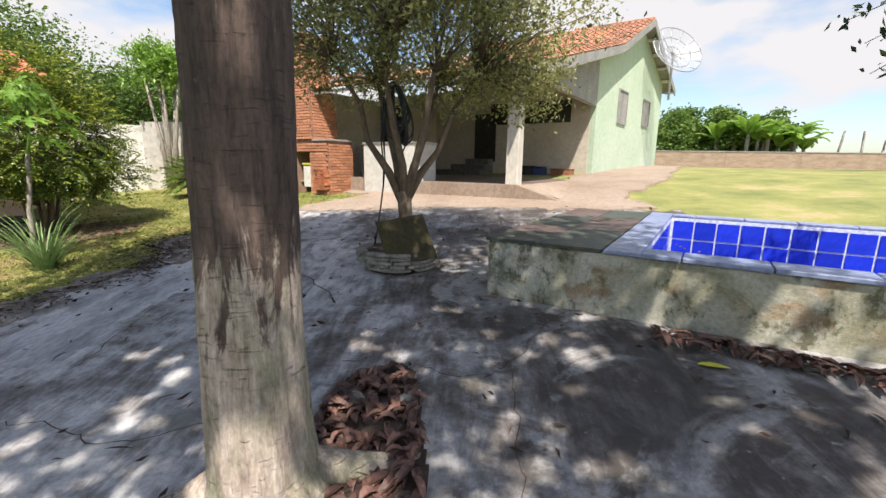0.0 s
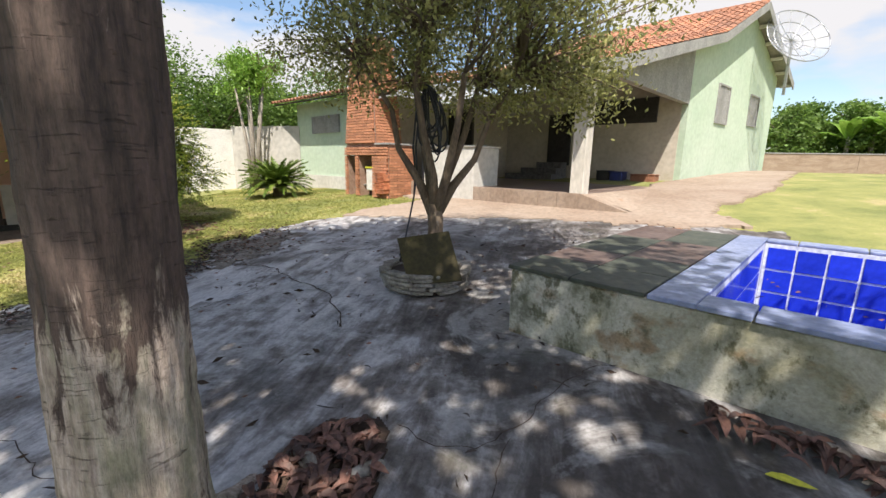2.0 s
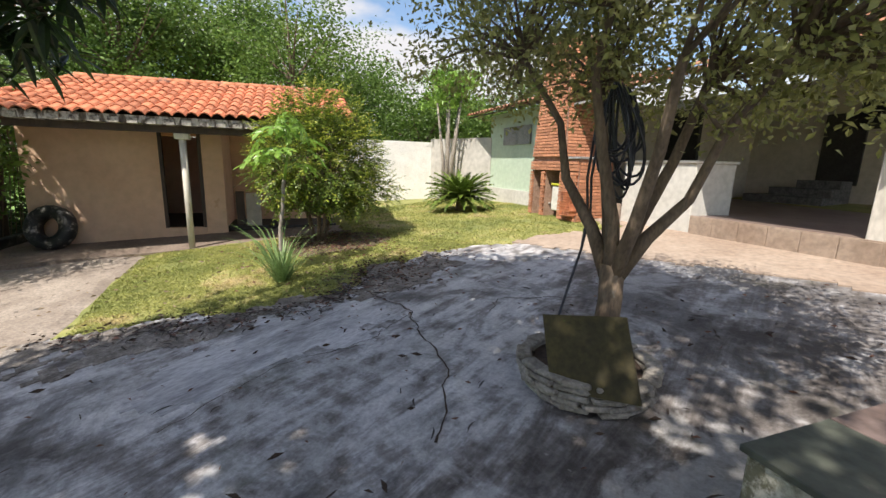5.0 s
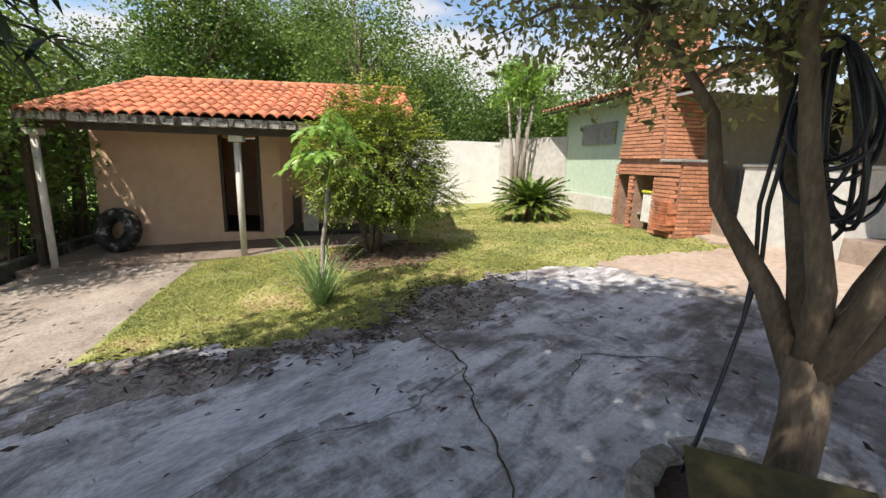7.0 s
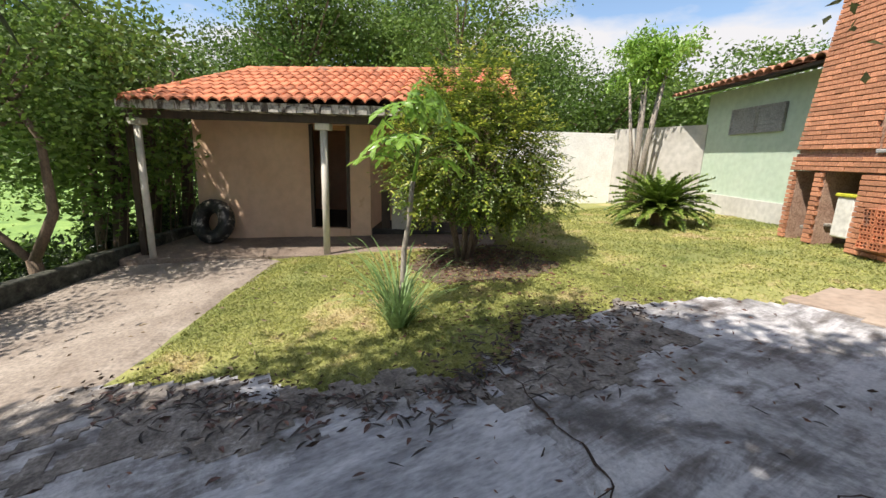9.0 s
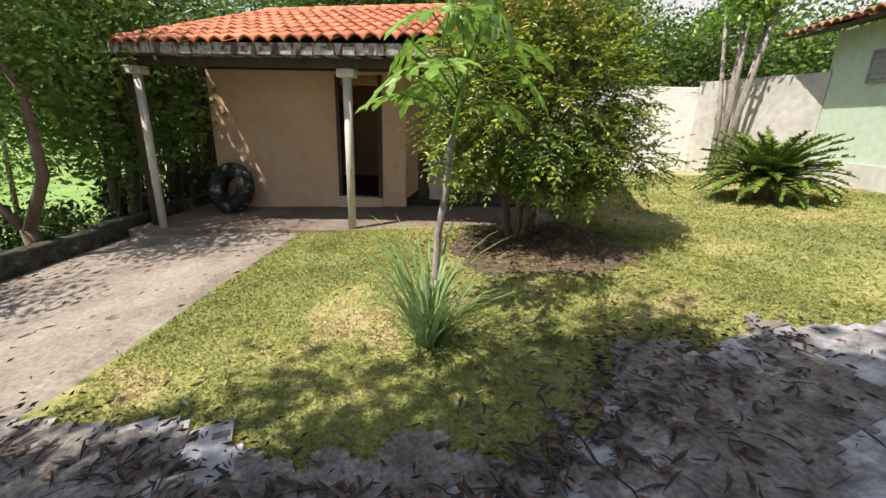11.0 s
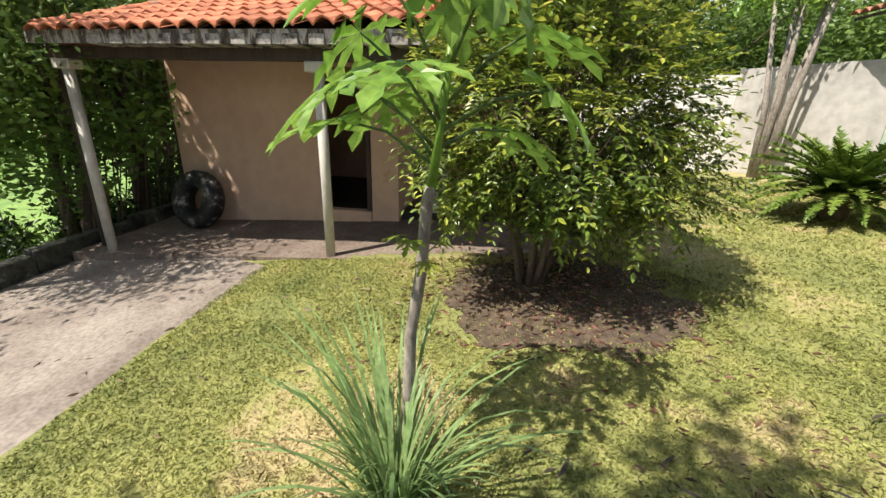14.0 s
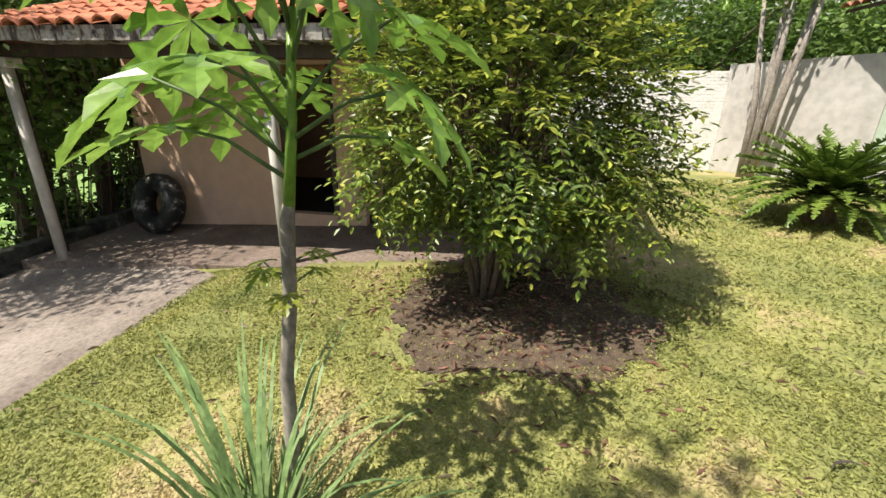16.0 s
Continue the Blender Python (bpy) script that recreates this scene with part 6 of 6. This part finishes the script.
rl = random.Random(33)
near = [(x, y) for x, y in ((rl.uniform(-.7, .1), rl.uniform(1.1, 2.35)) for _ in range(1300)) if inside(hole, x, y)]
def curled(name, spots, mat, label, lift, lo_, hi_, wide=.025, arch=.02):
    """Long dry leaves, each rolled along its midrib and bent."""
    bm = bmesh.new()
    for x, y in spots:
        az, L, W = rl.uniform(0, 6.283), rl.uniform(lo_, hi_), wide * rl.uniform(.7, 1.3)
        d, sd = Vector((math.cos(az), math.sin(az), 0)), Vector((-math.sin(az), math.cos(az), 0))
        at, bend, roll, tiltz = on(x, y, lift + rl.uniform(0, .03)), rl.uniform(-.25, .25), rl.uniform(.2, 1.1), rl.uniform(-12, 12) * arch
        prev = None
        for i, w in enumerate((.1, .75, 1.0, .8, .08)):
            u = i / 4 - .5
            p = at + d * L * u + sd * bend * L * (u * u * 2) + Vector((0, 0, tiltz * L * u + arch * (1 - 4 * u * u)))
            h = Vector((0, 0, W * w * roll * .6))
            row = [bm.verts.new(p + sd * W * w * .8 + h), bm.verts.new(p), bm.verts.new(p - sd * W * w * .8 + h)]
            if prev:
                bm.faces.new((prev[0], prev[1], row[1], row[0]))
                bm.faces.new((prev[1], prev[2], row[2], row[1]))
            prev = row
    me = bpy.data.meshes.new(name)
    bm.to_mesh(me)
    bm.free()
    me.materials.append(mat)
    return tagged(new(name, me), label, kind="stuff")


curled("leaf_litter", near[:330], M_DRYRED, "curled dry reddish leaves in the hole", .045, .08, .15)
lit = []
for k in range(420):
    a = 3.2 + 3.6 * rl.random() ** .8
    q = hp(a, B0 - .14 - abs(rl.gauss(0, .07)) - .05 * (a - 3.2))
    lit.append((q.x, q.y))
curled("leaf_litter", lit, M_DRYRED, "curled dry leaves along the pool wall", .04, .09, .17)
edge_line = [(-5.3, 2.0), (-4.75, 3.0), (-4.3, 3.4), (-3.6, 4.6), (-4.0, 5.2), (-4.5, 5.5), (-4.2, 6.1), (-3.9, 6.8)]
lit, lit2 = [], []
for k in range(420):
    i = rl.randrange(len(edge_line) - 1)
    a, b, u = edge_line[i], edge_line[i + 1], rl.random()
    w = rl.gauss(0, .16)
    lit.append((a[0] + (b[0] - a[0]) * u + w + .12, a[1] + (b[1] - a[1]) * u - w * .5))
litter("leaf_litter", lit, .055, M_SOIL, "dark decayed leaf litter along the lawn edge", 5)
strip = [(-4.95, 2.3), (-4.45, 3.0), (-4.05, 3.5), (-3.6, 4.3), (-3.75, 4.9)]
pods, brown = [], []
for k in range(300):
    i = rl.randrange(len(strip) - 1)
    a, b, u = strip[i], strip[i + 1], rl.random()
    w = abs(rl.gauss(0, .26))
    (pods if k % 3 else brown).append((a[0] + (b[0] - a[0]) * u + w * .8, a[1] + (b[1] - a[1]) * u - w * .55))
for k in range(300):
    (pods if k % 4 else brown).append((rl.gauss(-3.75, .33), rl.gauss(5.3, .5)))
curled("leaf_litter", pods, M_PODS, "dark dry seed pods and curled leaves beside the lawn", .036, .05, .17, .011, .005)
curled("leaf_litter", brown, M_DRYRED, "brown curled leaves beside the lawn", .036, .04, .10, .017, .006)
curled("leaf_litter", [(rl.uniform(-2.8, 2.6), rl.uniform(.9, 6.2)) for _ in range(90)], M_PODS, "scattered dark pods on the concrete", .034, .05, .15, .010, .004)
for k in range(420):
    lit2.append((rl.uniform(-5.0, 3.0), rl.uniform(.6, 7.5)))
litter("leaf_litter", [q for q in lit2 if inside(YARD, *q)][:260], .05, M_DRY, "scattered dry leaves on the concrete", 6)
litter("leaf_litter", [(x_, y_) for x_, y_ in ((rl.gauss(-3.8, .5), rl.gauss(5.6, .7)) for _ in range(380))], .055, M_DRY, "dry leaves and soil where the lawn meets the concrete", 12)
litter("leaf_litter", [q for q in ((rl.uniform(-4.6, 2.0), rl.uniform(1.2, 6.5)) for _ in range(110)) if inside(YARD, *q)], .085, M_SOIL, "long dark seed pods and twigs", 13)
litter("leaf_litter", [(rl.uniform(-7.5, -4.6), rl.uniform(1.5, 8)) for _ in range(170)], .08, M_DEAD, "scattered pale dry leaves on the grass", 7, .03)
litter("leaf_litter", [(SB.x + rl.gauss(.3, .7), SB.y + rl.gauss(-.1, .6)) for _ in range(900)], .07, M_DRY, "dry leaves and soil under the shrub", 8, .02)
yl = tagged(new("fallen_leaf"), "single yellow fallen leaf on the dark concrete", "leaf")
bm = bmesh.new()
papq = [(0, 0), (.04, .022), (.09, .03), (.14, .018), (.18, 0), (.14, -.018), (.09, -.03), (.04, -.022)]
bm.faces.new([bm.verts.new(on(1.56 + x * .93 - y * .3, 2.26 - x * .3 + y, .045 + abs(y) * .3)) for x, y in papq])
part("leaf_blade", bm, M_YELLOW, yl)


def crack(pts_, w, label="dark crack"):
    v, f = [], []
    P = [Vector((x, y, 0)) for x, y in pts_]
    fine_ = []
    for a, b in zip(P, P[1:]):
        n_ = max(2, int((b - a).length / .05))
        fine_ += [a.lerp(b, i / n_) for i in range(n_)]
    for i, p in enumerate(fine_):
        o = noise.noise_vector(p * 5) * .07 + noise.noise_vector(p * 17) * .02
        d = (fine_[min(i + 1, len(fine_) - 1)] - fine_[max(0, i - 1)]).normalized()
        s_ = Vector((-d.y, d.x, 0)) * w * (.4 + .9 * abs(noise.noise(p * 8)))
        for e in (1, -1):
            q = p + Vector((o.x, o.y, 0)) + s_ * e
            v.append(on(q.x, q.y, .0395))
    f = [(2 * i, 2 * i + 1, 2 * i + 3, 2 * i + 2) for i in range(len(fine_) - 1)]
    mesh_object("crack_pavement", v, f, M_SOIL, None, label + " across the concrete", False, "structure")


crack([(-3.75, 4.85), (-3.08, 4.80), (-2.42, 4.64), (-1.94, 4.31), (-1.41, 4.01), (-.9, 3.3)], .010)
crack([(-2.42, 4.64), (-2.3, 4.0), (-2.6, 3.3), (-2.4, 2.4)], .006)
crack([(-.1, 2.3), (.35, 2.2), (.6, 2.6), (.9, 3.0), (1.25, 3.1)], .004)
crack([(-.9, 1.9), (-1.6, 1.7), (-2.4, 1.9)], .006)
crack([(.5, 2.3), (.45, 1.6), (.3, 1.0)], .003)
crack([(-1.2, 5.9), (-1.9, 5.4), (-1.7, 5.0)], .010)

# ---- lawn: blades where the walk passes, tufts further off ----
def lawn(n, x0, x1, y0, y1, size, seed, slim):
    r_ = np.random.RandomState(seed)
    xs, ys = r_.uniform(x0, x1, n), r_.uniform(y0, y1, n)
    out = []
    for x, y in zip(xs, ys):
        if inside(YARD_IN, x, y) or inside(DRIVE, x, y) or inside(PORCH, x, y) or (inside(SOILP, x, y) and r_.rand() < .80):
            continue
        if noise.noise(Vector((x * 1.3, y * 1.3, 5))) < -.32 and r_.rand() < .6:
            continue
        out.append((x, y, ground_z(x, y) + .008 + .012 * r_.rand()))
    leaf_cloud("grass", np.array(out), size, M_BLADE, None, "short broad-leaved patchy grass", seed, slim, -.35, .35, "stuff")


SOILP = [(-6.15, 5.2), (-5.75, 5.45), (-5.5, 5.9), (-5.3, 6.6), (-5.5, 7.2), (-6.4, 7.3), (-7.1, 6.9), (-7.2, 6.1), (-6.8, 5.5)]
sheet("soil_ground", SOILP, .012, M_SOILB, "bare brown soil under the shrub", cell=.035, edge=.3)
YARD_IN = [(-5.2, 1.5), (-4.68, 2.9), (-4.2, 3.35), (-3.4, 4.6), (-3.65, 5.1), (-3.95, 5.5), (-3.8, 6.0), (-3.8, 6.75), (-3.2, 7.5), (-2.5, 8.4), (-1.5, 10.2), (9, 8), (9, -9), (-9, -9)]
PORCH = [tuple(sp(s, r).xy) for s, r in ((-3.7, -.1), (3.1, -.1), (3.1, 4.6), (-3.7, 4.6))]
lawn(150000, -8.6, -3.2, 2.0, 7.6, .030, 41, .35)
lawn(60000, -9.5, -1.5, 7.0, 13.0, .045, 42, .3)
